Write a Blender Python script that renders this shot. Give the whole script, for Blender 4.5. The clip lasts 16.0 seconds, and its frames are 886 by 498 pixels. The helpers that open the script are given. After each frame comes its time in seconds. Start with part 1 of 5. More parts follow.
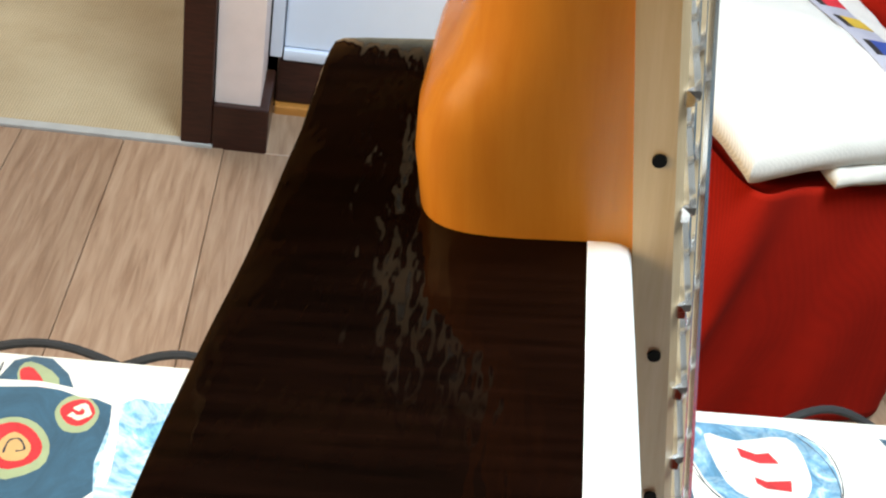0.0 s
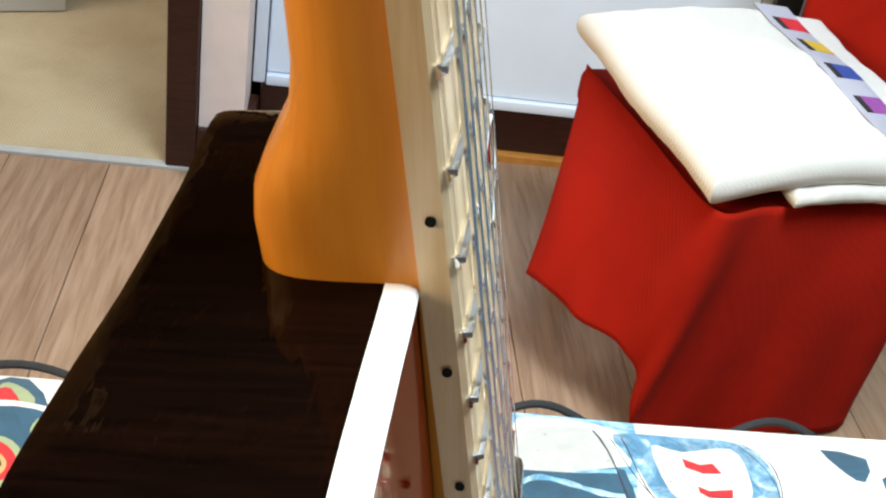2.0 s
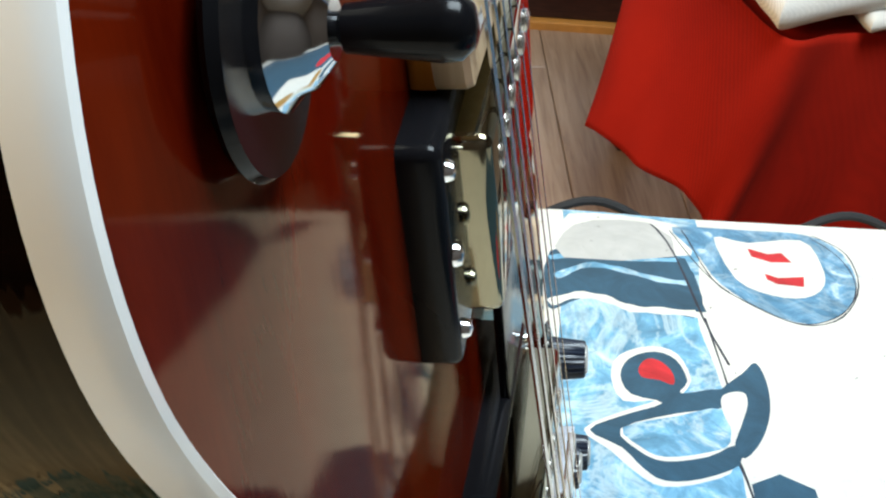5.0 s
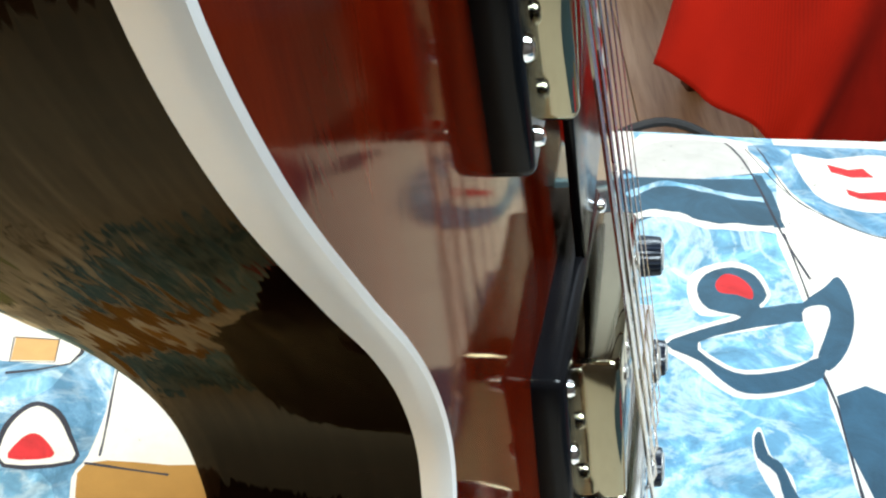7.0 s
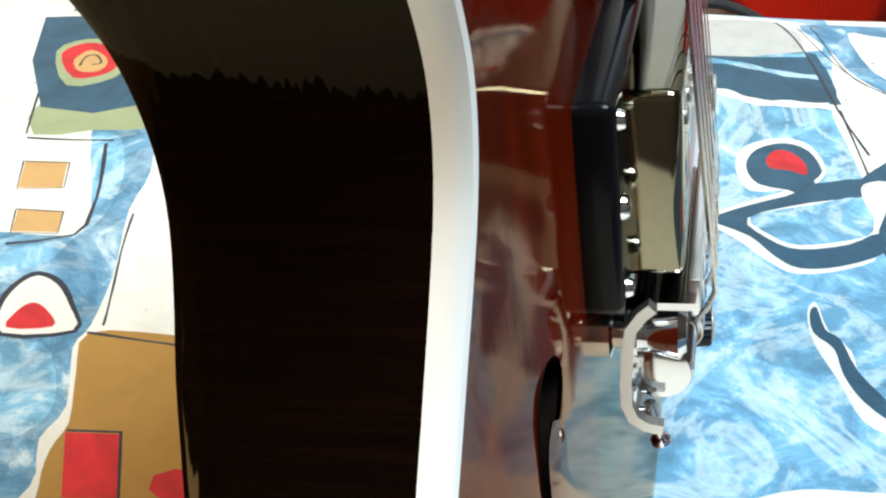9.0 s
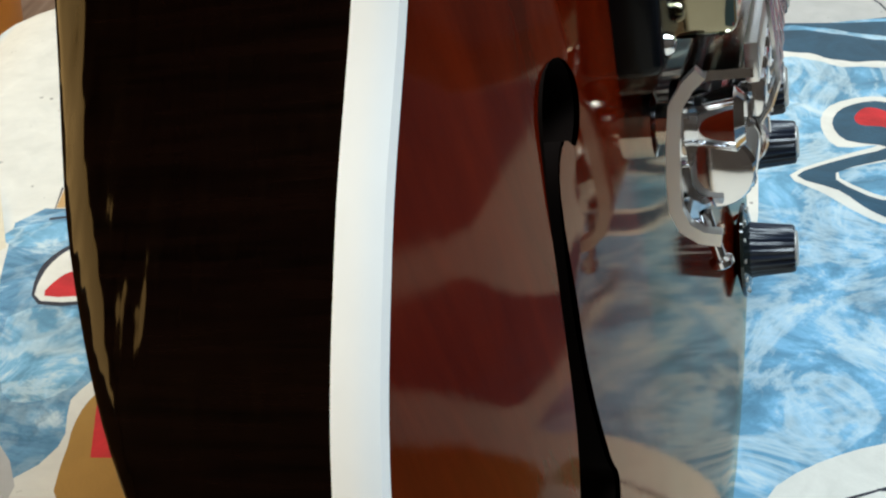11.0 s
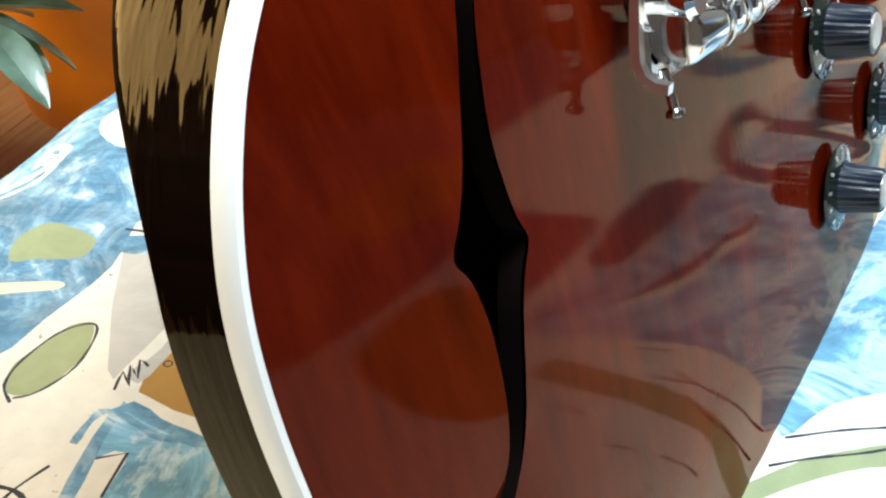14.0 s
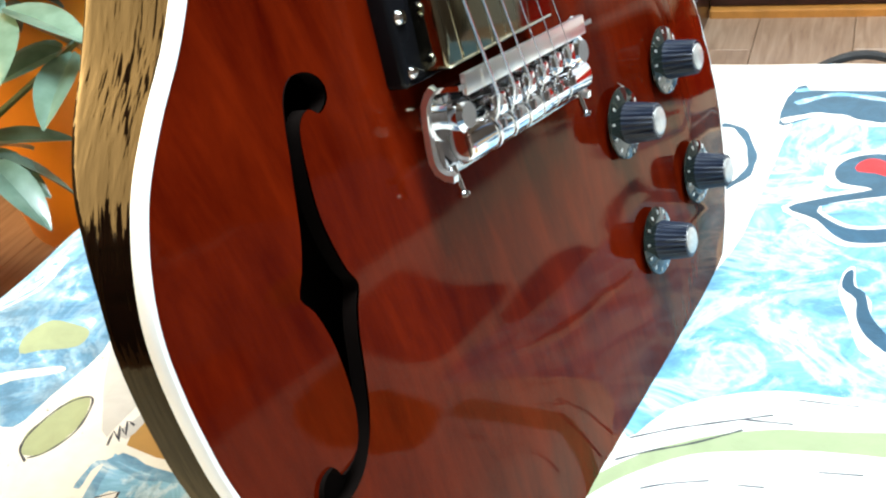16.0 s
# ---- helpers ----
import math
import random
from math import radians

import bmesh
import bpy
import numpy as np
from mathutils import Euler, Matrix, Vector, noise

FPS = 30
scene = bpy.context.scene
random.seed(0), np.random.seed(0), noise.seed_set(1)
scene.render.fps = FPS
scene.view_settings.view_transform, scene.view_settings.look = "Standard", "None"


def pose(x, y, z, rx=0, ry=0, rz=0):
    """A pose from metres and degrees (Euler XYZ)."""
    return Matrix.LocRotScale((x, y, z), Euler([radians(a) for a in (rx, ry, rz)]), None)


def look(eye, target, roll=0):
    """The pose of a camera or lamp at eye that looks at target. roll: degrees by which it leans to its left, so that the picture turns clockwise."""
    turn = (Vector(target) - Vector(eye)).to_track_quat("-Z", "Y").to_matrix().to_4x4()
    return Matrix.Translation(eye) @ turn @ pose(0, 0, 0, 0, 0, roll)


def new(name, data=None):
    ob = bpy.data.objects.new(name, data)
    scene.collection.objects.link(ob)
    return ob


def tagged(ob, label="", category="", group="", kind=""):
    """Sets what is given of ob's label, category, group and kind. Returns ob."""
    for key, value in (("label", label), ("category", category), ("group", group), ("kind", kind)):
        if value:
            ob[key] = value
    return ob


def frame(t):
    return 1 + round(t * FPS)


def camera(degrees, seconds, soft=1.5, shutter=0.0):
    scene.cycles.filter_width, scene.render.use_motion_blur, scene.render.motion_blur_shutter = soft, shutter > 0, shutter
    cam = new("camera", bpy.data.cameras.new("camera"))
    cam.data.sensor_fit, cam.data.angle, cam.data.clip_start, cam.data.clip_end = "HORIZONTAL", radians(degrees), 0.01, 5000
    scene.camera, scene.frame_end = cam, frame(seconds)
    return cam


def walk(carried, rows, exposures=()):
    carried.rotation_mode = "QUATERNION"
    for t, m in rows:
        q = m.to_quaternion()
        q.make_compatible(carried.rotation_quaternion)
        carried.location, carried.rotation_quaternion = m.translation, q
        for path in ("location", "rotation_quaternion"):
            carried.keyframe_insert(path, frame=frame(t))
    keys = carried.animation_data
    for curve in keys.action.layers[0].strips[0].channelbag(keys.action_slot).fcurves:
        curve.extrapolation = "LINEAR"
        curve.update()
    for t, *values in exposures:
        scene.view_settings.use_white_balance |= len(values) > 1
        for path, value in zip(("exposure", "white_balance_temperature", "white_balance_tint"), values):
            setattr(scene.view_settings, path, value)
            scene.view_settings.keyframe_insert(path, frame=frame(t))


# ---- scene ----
cam = camera(42.59, 16.0, soft=2.2)
PATH = [
    (0, look((-0.0650, -0.1601, 0.4910), (-0.0706, 0.1732, 0.2700), 10.36)),
    (0.5, look((-0.0596, -0.1944, 0.5102), (-0.0566, 0.1469, 0.3016), 9.70)),
    (1, look((-0.0485, -0.2125, 0.5160), (-0.0512, 0.1307, 0.3107), 8.81)),
    (1.5, look((-0.0475, -0.2053, 0.5203), (-0.0522, 0.1356, 0.3113), 9.36)),
    (2, look((-0.0389, -0.1877, 0.5196), (-0.0443, 0.1490, 0.3038), 9.94)),
    (2.5, look((-0.0286, -0.1855, 0.4933), (-0.0387, 0.1471, 0.2712), 8.92)),
    (3, look((-0.0268, -0.1919, 0.4803), (-0.0372, 0.1373, 0.2533), 8.79)),
    (3.5, look((-0.0222, -0.1979, 0.4690), (-0.0357, 0.1276, 0.2369), 7.91)),
    (4, look((-0.0210, -0.1998, 0.4518), (-0.0376, 0.1227, 0.2158), 6.92)),
    (4.2, look((-0.0163, -0.1889, 0.4379), (-0.0327, 0.1320, 0.1996), 7.90)),
    (6.3, look((-0.0032, -0.2136, 0.4061), (-0.0493, 0.1049, 0.1685), 2.37)),
    (6.5, look((-0.0056, -0.2059, 0.4027), (-0.0519, 0.1078, 0.1588), 2.37)),
    (7, look((-0.0038, -0.2037, 0.3886), (-0.0514, 0.1057, 0.1396), 2.36)),
    (7.5, look((-0.0023, -0.2026, 0.3735), (-0.0510, 0.1029, 0.1200), 2.45)),
    (8, look((-0.0021, -0.2005, 0.3571), (-0.0520, 0.1017, 0.0998), 2.18)),
    (8.5, look((0.0003, -0.2013, 0.3395), (-0.0540, 0.0983, 0.0802), 1.24)),
    (8.7, look((-0.0011, -0.1992, 0.3366), (-0.0555, 0.0985, 0.0751), 1.30)),
    (11, look((0.0133, -0.2016, 0.2715), (-0.0785, 0.1063, 0.0333), -3.83)),
    (11.5, look((0.0228, -0.2078, 0.2675), (-0.0722, 0.0962, 0.0255), -3.35)),
    (12, look((0.0349, -0.2211, 0.2717), (-0.0719, 0.0756, 0.0256), -1.65)),
    (12.5, look((0.0543, -0.2368, 0.2788), (-0.0672, 0.0507, 0.0286), -1.69)),
    (13, look((0.0628, -0.2383, 0.2792), (-0.0878, 0.0338, 0.0277), -3.70)),
    (13.5, look((0.0669, -0.2340, 0.2677), (-0.0991, 0.0340, 0.0214), -3.85)),
    (14, look((0.0874, -0.2443, 0.2733), (-0.0930, 0.0253, 0.0392), -5.25)),
    (14.5, look((0.1076, -0.2694, 0.2925), (-0.0853, -0.0063, 0.0610), -5.48)),
    (15, look((0.1296, -0.2800, 0.2988), (-0.0621, -0.0114, 0.0728), -7.77)),
    (15.5, look((0.1475, -0.2957, 0.3116), (-0.0470, -0.0218, 0.0944), -9.71)),
    (16, look((0.1771, -0.3052, 0.3205), (-0.0125, -0.0198, 0.1141), -9.51)),
]
walk(cam, PATH, [(0.0, -0.05), (2.0, -0.08), (3.5, -0.7), (4.2, -0.6), (6.5, -0.1), (8.5, -0.2), (11.0, -0.8), (12.0, -0.6), (12.6, -0.4), (13.5, -0.05), (14.5, 0.2), (15.0, 0.15), (15.5, 0.35), (16.0, 0.55)])


# ---- world and light ----
world = bpy.data.worlds.new("world")
scene.world = world
world.use_nodes = True
wn = world.node_tree.nodes
sky = wn.new("ShaderNodeTexSky")
sky.sky_type = "NISHITA"
sky.sun_disc = False
sky.sun_elevation, sky.sun_rotation = radians(35), radians(-60)
world.node_tree.links.new(sky.outputs["Color"], wn["Background"].inputs["Color"])
wn["Background"].inputs["Strength"].default_value = 0.12

TURN = radians(9.5)          # the room stands turned against the guitar
ROOM = Matrix.Rotation(TURN, 4, "Z")
FLOOR = -0.43                # the bed's cover lies at z = 0
CEIL = 1.95


def area_lamp(name, m, sx, sy, power, colour):
    d = bpy.data.lights.new(name, "AREA")
    d.shape, d.size, d.size_y, d.energy, d.color = "RECTANGLE", sx, sy, power, colour
    ob = new(name, d)
    ob.matrix_world = m
    return ob


# daylight in the window's opening, and the ceiling lamp's light
area_lamp("window_daylight", ROOM @ look((-1.70, -0.11, 0.80), (0.2, -0.11, 0.55)), 1.40, 0.80, 48, (1.0, 0.74, 0.38))
area_lamp("ceiling_lamp_light", ROOM @ look((0.45, 0.12, CEIL - 0.1), (0.45, 0.121, 0.0)), 0.8, 0.8, 84, (0.78, 0.925, 1.0))

# added fill light, hidden behind the lintel, to brighten the passage carpet
area_lamp("passage_fill_light", ROOM @ look((-0.75, 1.76, CEIL - 0.06), (-0.75, 2.0, 0.0)), 0.6, 0.25, 26, (1.0, 0.95, 0.86))

# ---- materials ----


def nodes_of(name):
    m = bpy.data.materials.new(name)
    m.use_nodes = True
    t = m.node_tree
    return m, t.nodes, t.links, t.nodes["Principled BSDF"]


def coords(n, l, scale=(1, 1, 1), kind="Object"):
    tc, mp = n.new("ShaderNodeTexCoord"), n.new("ShaderNodeMapping")
    mp.inputs["Scale"].default_value = scale
    l.new(tc.outputs[kind], mp.inputs["Vector"])
    return mp.outputs["Vector"]


def noise_at(n, l, vec, scale, detail=4.0, rough=0.55, warp=0.0):
    t = n.new("ShaderNodeTexNoise")
    t.inputs["Scale"].default_value, t.inputs["Detail"].default_value = scale, detail
    t.inputs["Roughness"].default_value, t.inputs["Distortion"].default_value = rough, warp
    l.new(vec, t.inputs["Vector"])
    return t.outputs["Fac"]


def ramp(n, l, fac, stops):
    r = n.new("ShaderNodeValToRGB")
    e = r.color_ramp.elements
    while len(e) < len(stops):
        e.new(0.5)
    for k, (p, c) in zip(e, stops):
        k.position, k.color = p, (*c, 1)
    l.new(fac, r.inputs["Fac"])
    return r.outputs["Color"]


def mixed(n, l, fac, a, b, mode="MIX"):
    m = n.new("ShaderNodeMix")
    m.data_type, m.blend_type = "RGBA", mode
    for sock, v in ((m.inputs[0], fac), (m.inputs[6], a), (m.inputs[7], b)):
        if isinstance(v, (int, float)):
            sock.default_value = v
        elif isinstance(v, tuple):
            sock.default_value = (*v, 1)
        else:
            l.new(v, sock)
    return m.outputs[2]


def bump(n, l, p, height, strength, dist):
    b = n.new("ShaderNodeBump")
    b.inputs["Strength"].default_value, b.inputs["Distance"].default_value = strength, dist
    l.new(height, b.inputs["Height"])
    l.new(b.outputs["Normal"], p.inputs["Normal"])
    return b.outputs["Normal"]


def plain(name, colour, rough=0.5, metal=0.0, coat=0.0, vary=0.15, scale=40.0, relief=0.0, spec=0.5):
    m, n, l, p = nodes_of(name)
    v = coords(n, l)
    f = noise_at(n, l, v, scale, 5)
    dark = tuple(c * (1 - vary) for c in colour)
    lite = tuple(min(1, c * (1 + vary)) for c in colour)
    l.new(ramp(n, l, f, [(0.3, dark), (0.7, lite)]), p.inputs["Base Color"])
    f2 = noise_at(n, l, v, scale * 4, 3)
    r = n.new("ShaderNodeMapRange")
    r.inputs["To Min"].default_value, r.inputs["To Max"].default_value = rough * 0.85, min(1, rough * 1.2)
    l.new(f2, r.inputs["Value"])
    l.new(r.outputs["Result"], p.inputs["Roughness"])
    p.inputs["Metallic"].default_value = metal
    p.inputs["Specular IOR Level"].default_value = spec
    p.inputs["Coat Weight"].default_value = coat
    p.inputs["Coat Roughness"].default_value = 0.05
    if relief:
        bump(n, l, p, f2, 0.4, relief)
    return m


def lacquered(name, dark, lite, stretch, rough=0.06, ribs=0.0, gloss=1.45):
    """Stained wood under gloss lacquer, its grain running where stretch is smallest."""
    m, n, l, p = nodes_of(name)
    v = coords(n, l, stretch)
    fine = noise_at(n, l, v, 9.0, 8, 0.65, 0.3)
    broad = noise_at(n, l, coords(n, l), 9.0, 3, 0.5)
    base = ramp(n, l, fine, [(0.32, dark), (0.68, lite)])
    l.new(mixed(n, l, 0.6, base, ramp(n, l, broad, [(0.3, (0.45, 0.40, 0.40)), (0.7, (1, 1, 1))]), "MULTIPLY"), p.inputs["Base Color"])
    p.inputs["Roughness"].default_value = rough
    p.inputs["IOR"].default_value = gloss
    if ribs:
        w = n.new("ShaderNodeTexNoise")
        w.inputs["Scale"].default_value, w.inputs["Detail"].default_value = 1.0, 2.0
        l.new(coords(n, l, (260, 90, 32)), w.inputs["Vector"])
        nrm = bump(n, l, p, w.outputs["Fac"], 0.35, ribs)
    else:
        nrm = bump(n, l, p, fine, 0.10, 0.0004)
    return m


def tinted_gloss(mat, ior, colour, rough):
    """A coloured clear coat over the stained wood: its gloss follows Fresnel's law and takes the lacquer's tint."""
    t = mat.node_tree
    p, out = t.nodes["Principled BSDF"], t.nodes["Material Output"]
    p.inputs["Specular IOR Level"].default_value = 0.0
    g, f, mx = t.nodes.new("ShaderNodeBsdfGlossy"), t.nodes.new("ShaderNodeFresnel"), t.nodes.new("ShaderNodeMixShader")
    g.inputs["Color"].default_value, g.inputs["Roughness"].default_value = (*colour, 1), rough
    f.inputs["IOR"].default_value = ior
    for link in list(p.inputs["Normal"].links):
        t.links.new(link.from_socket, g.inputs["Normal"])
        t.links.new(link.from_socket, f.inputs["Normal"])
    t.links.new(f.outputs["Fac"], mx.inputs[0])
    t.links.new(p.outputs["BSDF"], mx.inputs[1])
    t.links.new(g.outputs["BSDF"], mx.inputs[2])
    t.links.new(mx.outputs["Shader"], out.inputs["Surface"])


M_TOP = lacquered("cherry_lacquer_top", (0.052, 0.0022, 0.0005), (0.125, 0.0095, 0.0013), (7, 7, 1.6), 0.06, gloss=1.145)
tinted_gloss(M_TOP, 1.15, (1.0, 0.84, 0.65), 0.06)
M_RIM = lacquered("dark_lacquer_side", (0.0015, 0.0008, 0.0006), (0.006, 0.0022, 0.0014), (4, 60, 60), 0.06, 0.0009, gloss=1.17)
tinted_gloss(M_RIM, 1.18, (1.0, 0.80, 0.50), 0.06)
M_BACK = lacquered("dark_lacquer_back", (0.004, 0.002, 0.0015), (0.014, 0.006, 0.004), (30, 30, 2.0), 0.05, gloss=1.4)
M_BIND = plain("cream_binding", (0.85, 0.84, 0.82), 0.3, coat=0.3, vary=0.04)
M_NECK = lacquered("amber_maple_neck", (0.50, 0.175, 0.018), (0.62, 0.255, 0.035), (14, 14, 1.2), 0.25, gloss=1.35)
M_BOARD = lacquered("pale_maple_board", (0.60, 0.43, 0.24), (0.74, 0.57, 0.36), (40, 40, 2.5), 0.25)
M_CHROME = plain("chrome", (0.82, 0.83, 0.85), 0.09, 1.0, vary=0.05)
M_BRIGHT = plain("brushed_nickel", (0.88, 0.87, 0.85), 0.30, 1.0, vary=0.04)
M_STEEL = plain("string_steel", (0.72, 0.71, 0.70), 0.25, 1.0, vary=0.08)
M_BLACK = plain("black_plastic", (0.005, 0.005, 0.006), 0.18, vary=0.2, spec=0.12)
M_GRIP = plain("blue_black_plastic", (0.008, 0.013, 0.026), 0.30, vary=0.2, spec=0.4)
# pickup cover chrome, base colour darkened to stand in for dark reflections
M_COVER_CHROME = plain("darkened_chrome", (0.27, 0.245, 0.17), 0.08, 1.0, vary=0.08)
M_CLEAR = plain("smoked_plastic", (0.010, 0.014, 0.012), 0.06, vary=0.3)
M_SILVER = plain("silver_cap", (0.62, 0.61, 0.58), 0.35, 0.6, vary=0.15, scale=400)
# wood inside the body; its near-black colour stands in for the hollow's shade
M_INNER = plain("shaded_body_inside", (0.004, 0.0022, 0.0016), 0.95, vary=0.3, spec=0.05)
M_DOT = plain("black_dot", (0.003, 0.003, 0.003), 0.6, spec=0.1)
M_GASKET = plain("black_gasket", (0.01, 0.01, 0.01), 0.5)

# ---- mesh helpers ----


def part(name, bm, mat, parent=None, label="", smooth=True):
    bmesh.ops.recalc_face_normals(bm, faces=bm.faces[:])
    me = bpy.data.meshes.new(name)
    bm.to_mesh(me)
    bm.free()
    me.materials.append(mat)
    if smooth:
        for f in me.polygons:
            f.use_smooth = True
        me.set_sharp_from_angle(angle=radians(38))
    ob = new(name, me)
    if parent:
        ob.parent = parent
    if label:
        tagged(ob, label)
    return ob


def box(x0, x1, y0, y1, z0, z1, bev=0.0, seg=2, m=None):
    bm = bmesh.new()
    bmesh.ops.create_cube(bm, size=1.0)
    for v in bm.verts:
        v.co = ((x0 + x1) / 2 + v.co.x * (x1 - x0), (y0 + y1) / 2 + v.co.y * (y1 - y0), (z0 + z1) / 2 + v.co.z * (z1 - z0))
    if bev:
        bmesh.ops.bevel(bm, geom=bm.edges[:], offset=bev, segments=seg, affect="EDGES", profile=0.5)
    if m:
        bm.transform(m)
    return bm


def lathe(profile, seg=32, m=None, flutes=0, depth=0.0, lo=0.0, hi=0.0):
    """Profile of (radius, height) turned about z; flutes are cut where lo < height < hi."""
    bm = bmesh.new()
    rings = []
    for r, h in profile:
        ring = []
        for k in range(seg):
            a = 2 * math.pi * k / seg
            rr = r
            if flutes and lo <= h <= hi:
                rr = r - depth * (0.5 + 0.5 * math.cos(flutes * a))
            ring.append(bm.verts.new((rr * math.cos(a), rr * math.sin(a), h)))
        rings.append(ring)
    for a, b in zip(rings, rings[1:]):
        for k in range(seg):
            bm.faces.new((a[k], a[(k + 1) % seg], b[(k + 1) % seg], b[k]))
    bm.faces.new(rings[0])
    bm.faces.new(rings[-1])
    if m:
        bm.transform(m)
    return bm


def tube(points, r, seg=8, m=None):
    bm = bmesh.new()
    pts = [Vector(p) for p in points]
    rings = []
    for k, p in enumerate(pts):
        d = (pts[min(k + 1, len(pts) - 1)] - pts[max(k - 1, 0)]).normalized()
        s = d.cross(Vector((0.31, 0.87, 0.4))).normalized()
        t = d.cross(s)
        rk = r[k] if isinstance(r, (list, tuple)) else r
        rings.append([bm.verts.new(p + rk * (math.cos(2 * math.pi * j / seg) * s + math.sin(2 * math.pi * j / seg) * t)) for j in range(seg)])
    for a, b in zip(rings, rings[1:]):
        for j in range(seg):
            bm.faces.new((a[j], a[(j + 1) % seg], b[(j + 1) % seg], b[j]))
    bm.faces.new(rings[0])
    bm.faces.new(rings[-1])
    if m:
        bm.transform(m)
    return bm


def spline(ctrl, n=6, closed=True):
    """Points of a Catmull-Rom curve through the given ones."""
    P = [Vector(c) for c in ctrl]
    k = len(P)
    out = []
    for i in range(k if closed else k - 1):
        if closed:
            a, b, c, d = P[i - 1], P[i], P[(i + 1) % k], P[(i + 2) % k]
        else:
            a, b, c, d = P[max(i - 1, 0)], P[i], P[i + 1], P[min(i + 2, k - 1)]
        for j in range(n):
            t = j / n
            out.append(0.5 * ((2 * b) + (c - a) * t + (2 * a - 5 * b + 4 * c - d) * t * t + (3 * b - a - 3 * c + d) * t ** 3))
    if not closed:
        out.append(P[-1])
    return out


def inside(p, poly):
    x, y = p
    c = False
    j = len(poly) - 1
    for i in range(len(poly)):
        xi, yi, xj, yj = poly[i][0], poly[i][1], poly[j][0], poly[j][1]
        if (yi > y) != (yj > y) and x < (xj - xi) * (y - yi) / (yj - yi) + xi:
            c = not c
        j = i
    return c


def inset(loop, d):
    """The closed 2D loop (counted anticlockwise) moved inwards by d."""
    k = len(loop)
    out = []
    for i in range(k):
        t = (loop[(i + 1) % k] - loop[i - 1]).normalized()
        out.append(loop[i] + d * Vector((-t.y, t.x)))
    return out


# ---- the guitar; its own axes: x out of the top, y to the treble side, z up along the strings ----
LEAN, SIDE, BRIDGE_Z = radians(9.948), radians(-2.726), 0.16274
axis_w = Vector((-math.sin(LEAN), math.sin(SIDE) * math.cos(LEAN), math.cos(LEAN) * math.cos(SIDE)))
axis_u = Vector((math.cos(LEAN), 0, math.sin(LEAN)))
axis_u = (axis_u - axis_w * axis_u.dot(axis_w)).normalized()
axis_v = axis_w.cross(axis_u)
GUITAR = Matrix.Translation((0, 0, BRIDGE_Z)) @ Matrix((axis_u, axis_v, axis_w)).transposed().to_4x4()
guitar = new("electric_guitar")
guitar.matrix_world = GUITAR
tagged(guitar, "dark cherry semi-hollow electric guitar standing on the patterned bed cover", "guitar")

THICK = 0.048


def depth(w):
    """Thickness of the body: deep at the shoulder, slim at the tail."""
    a = min(1.0, max(0.0, (w - 0.020) / 0.060))
    b = min(1.0, max(0.0, (w - 0.090) / 0.070))
    return 0.0212 + 0.0178 * a * a * (3 - 2 * a) + (THICK - 0.0390) * b * b * (3 - 2 * b)


bass = [(-0.030, 0.2575), (-0.052, 0.259), (-0.076, 0.2595), (-0.096, 0.255), (-0.112, 0.242), (-0.123, 0.221), (-0.125, 0.200),
        (-0.119, 0.178), (-0.107, 0.154), (-0.097, 0.136), (-0.0915, 0.121), (-0.0910, 0.108), (-0.0965, 0.0925), (-0.1105, 0.0745), (-0.1270, 0.0605),
        (-0.1380, 0.0500), (-0.1452, 0.0400), (-0.1507, 0.0295), (-0.1545, 0.0185), (-0.1566, 0.006), (-0.1576, -0.010), (-0.1570, -0.030), (-0.1515, -0.062), (-0.1365, -0.103), (-0.104, -0.141), (-0.055, -0.165)]
treble = [(0.0, -0.1795), (0.0350, -0.1890), (0.072, -0.1965), (0.109, -0.1975), (0.144, -0.191), (0.169, -0.176), (0.188, -0.155), (0.204, -0.122), (0.2085, -0.092), (0.205, -0.050), (0.193, 0.004),
          (0.172, 0.046), (0.140, 0.080), (0.114, 0.103), (0.108, 0.125), (0.116, 0.148), (0.132, 0.168), (0.141, 0.188),
          (0.134, 0.203), (0.114, 0.207), (0.090, 0.197), (0.066, 0.185), (0.048, 0.187), (0.036, 0.203), (0.032, 0.230), (0.030, 0.2575), (0.0, 0.2575)]
OUT = [Vector(p) for p in spline(bass + treble, 6)]


def rim_level(w):
    """The edge of the arched top lies lower round the wide lower bout."""
    t = min(1.0, max(0.0, (0.112 - w) / 0.05))
    return -0.0035 * t * t * (3 - 2 * t)


def crown(v, w):
    """Height of the arched top over the plane of the strings' foot."""
    d = min((Vector((v, w)) - p).length for p in OUT[::3])
    r = rim_level(w)
    return r + (0.0014 - r) * min(1.0, max(0.0, (d - 0.004) / 0.045)) ** 0.8


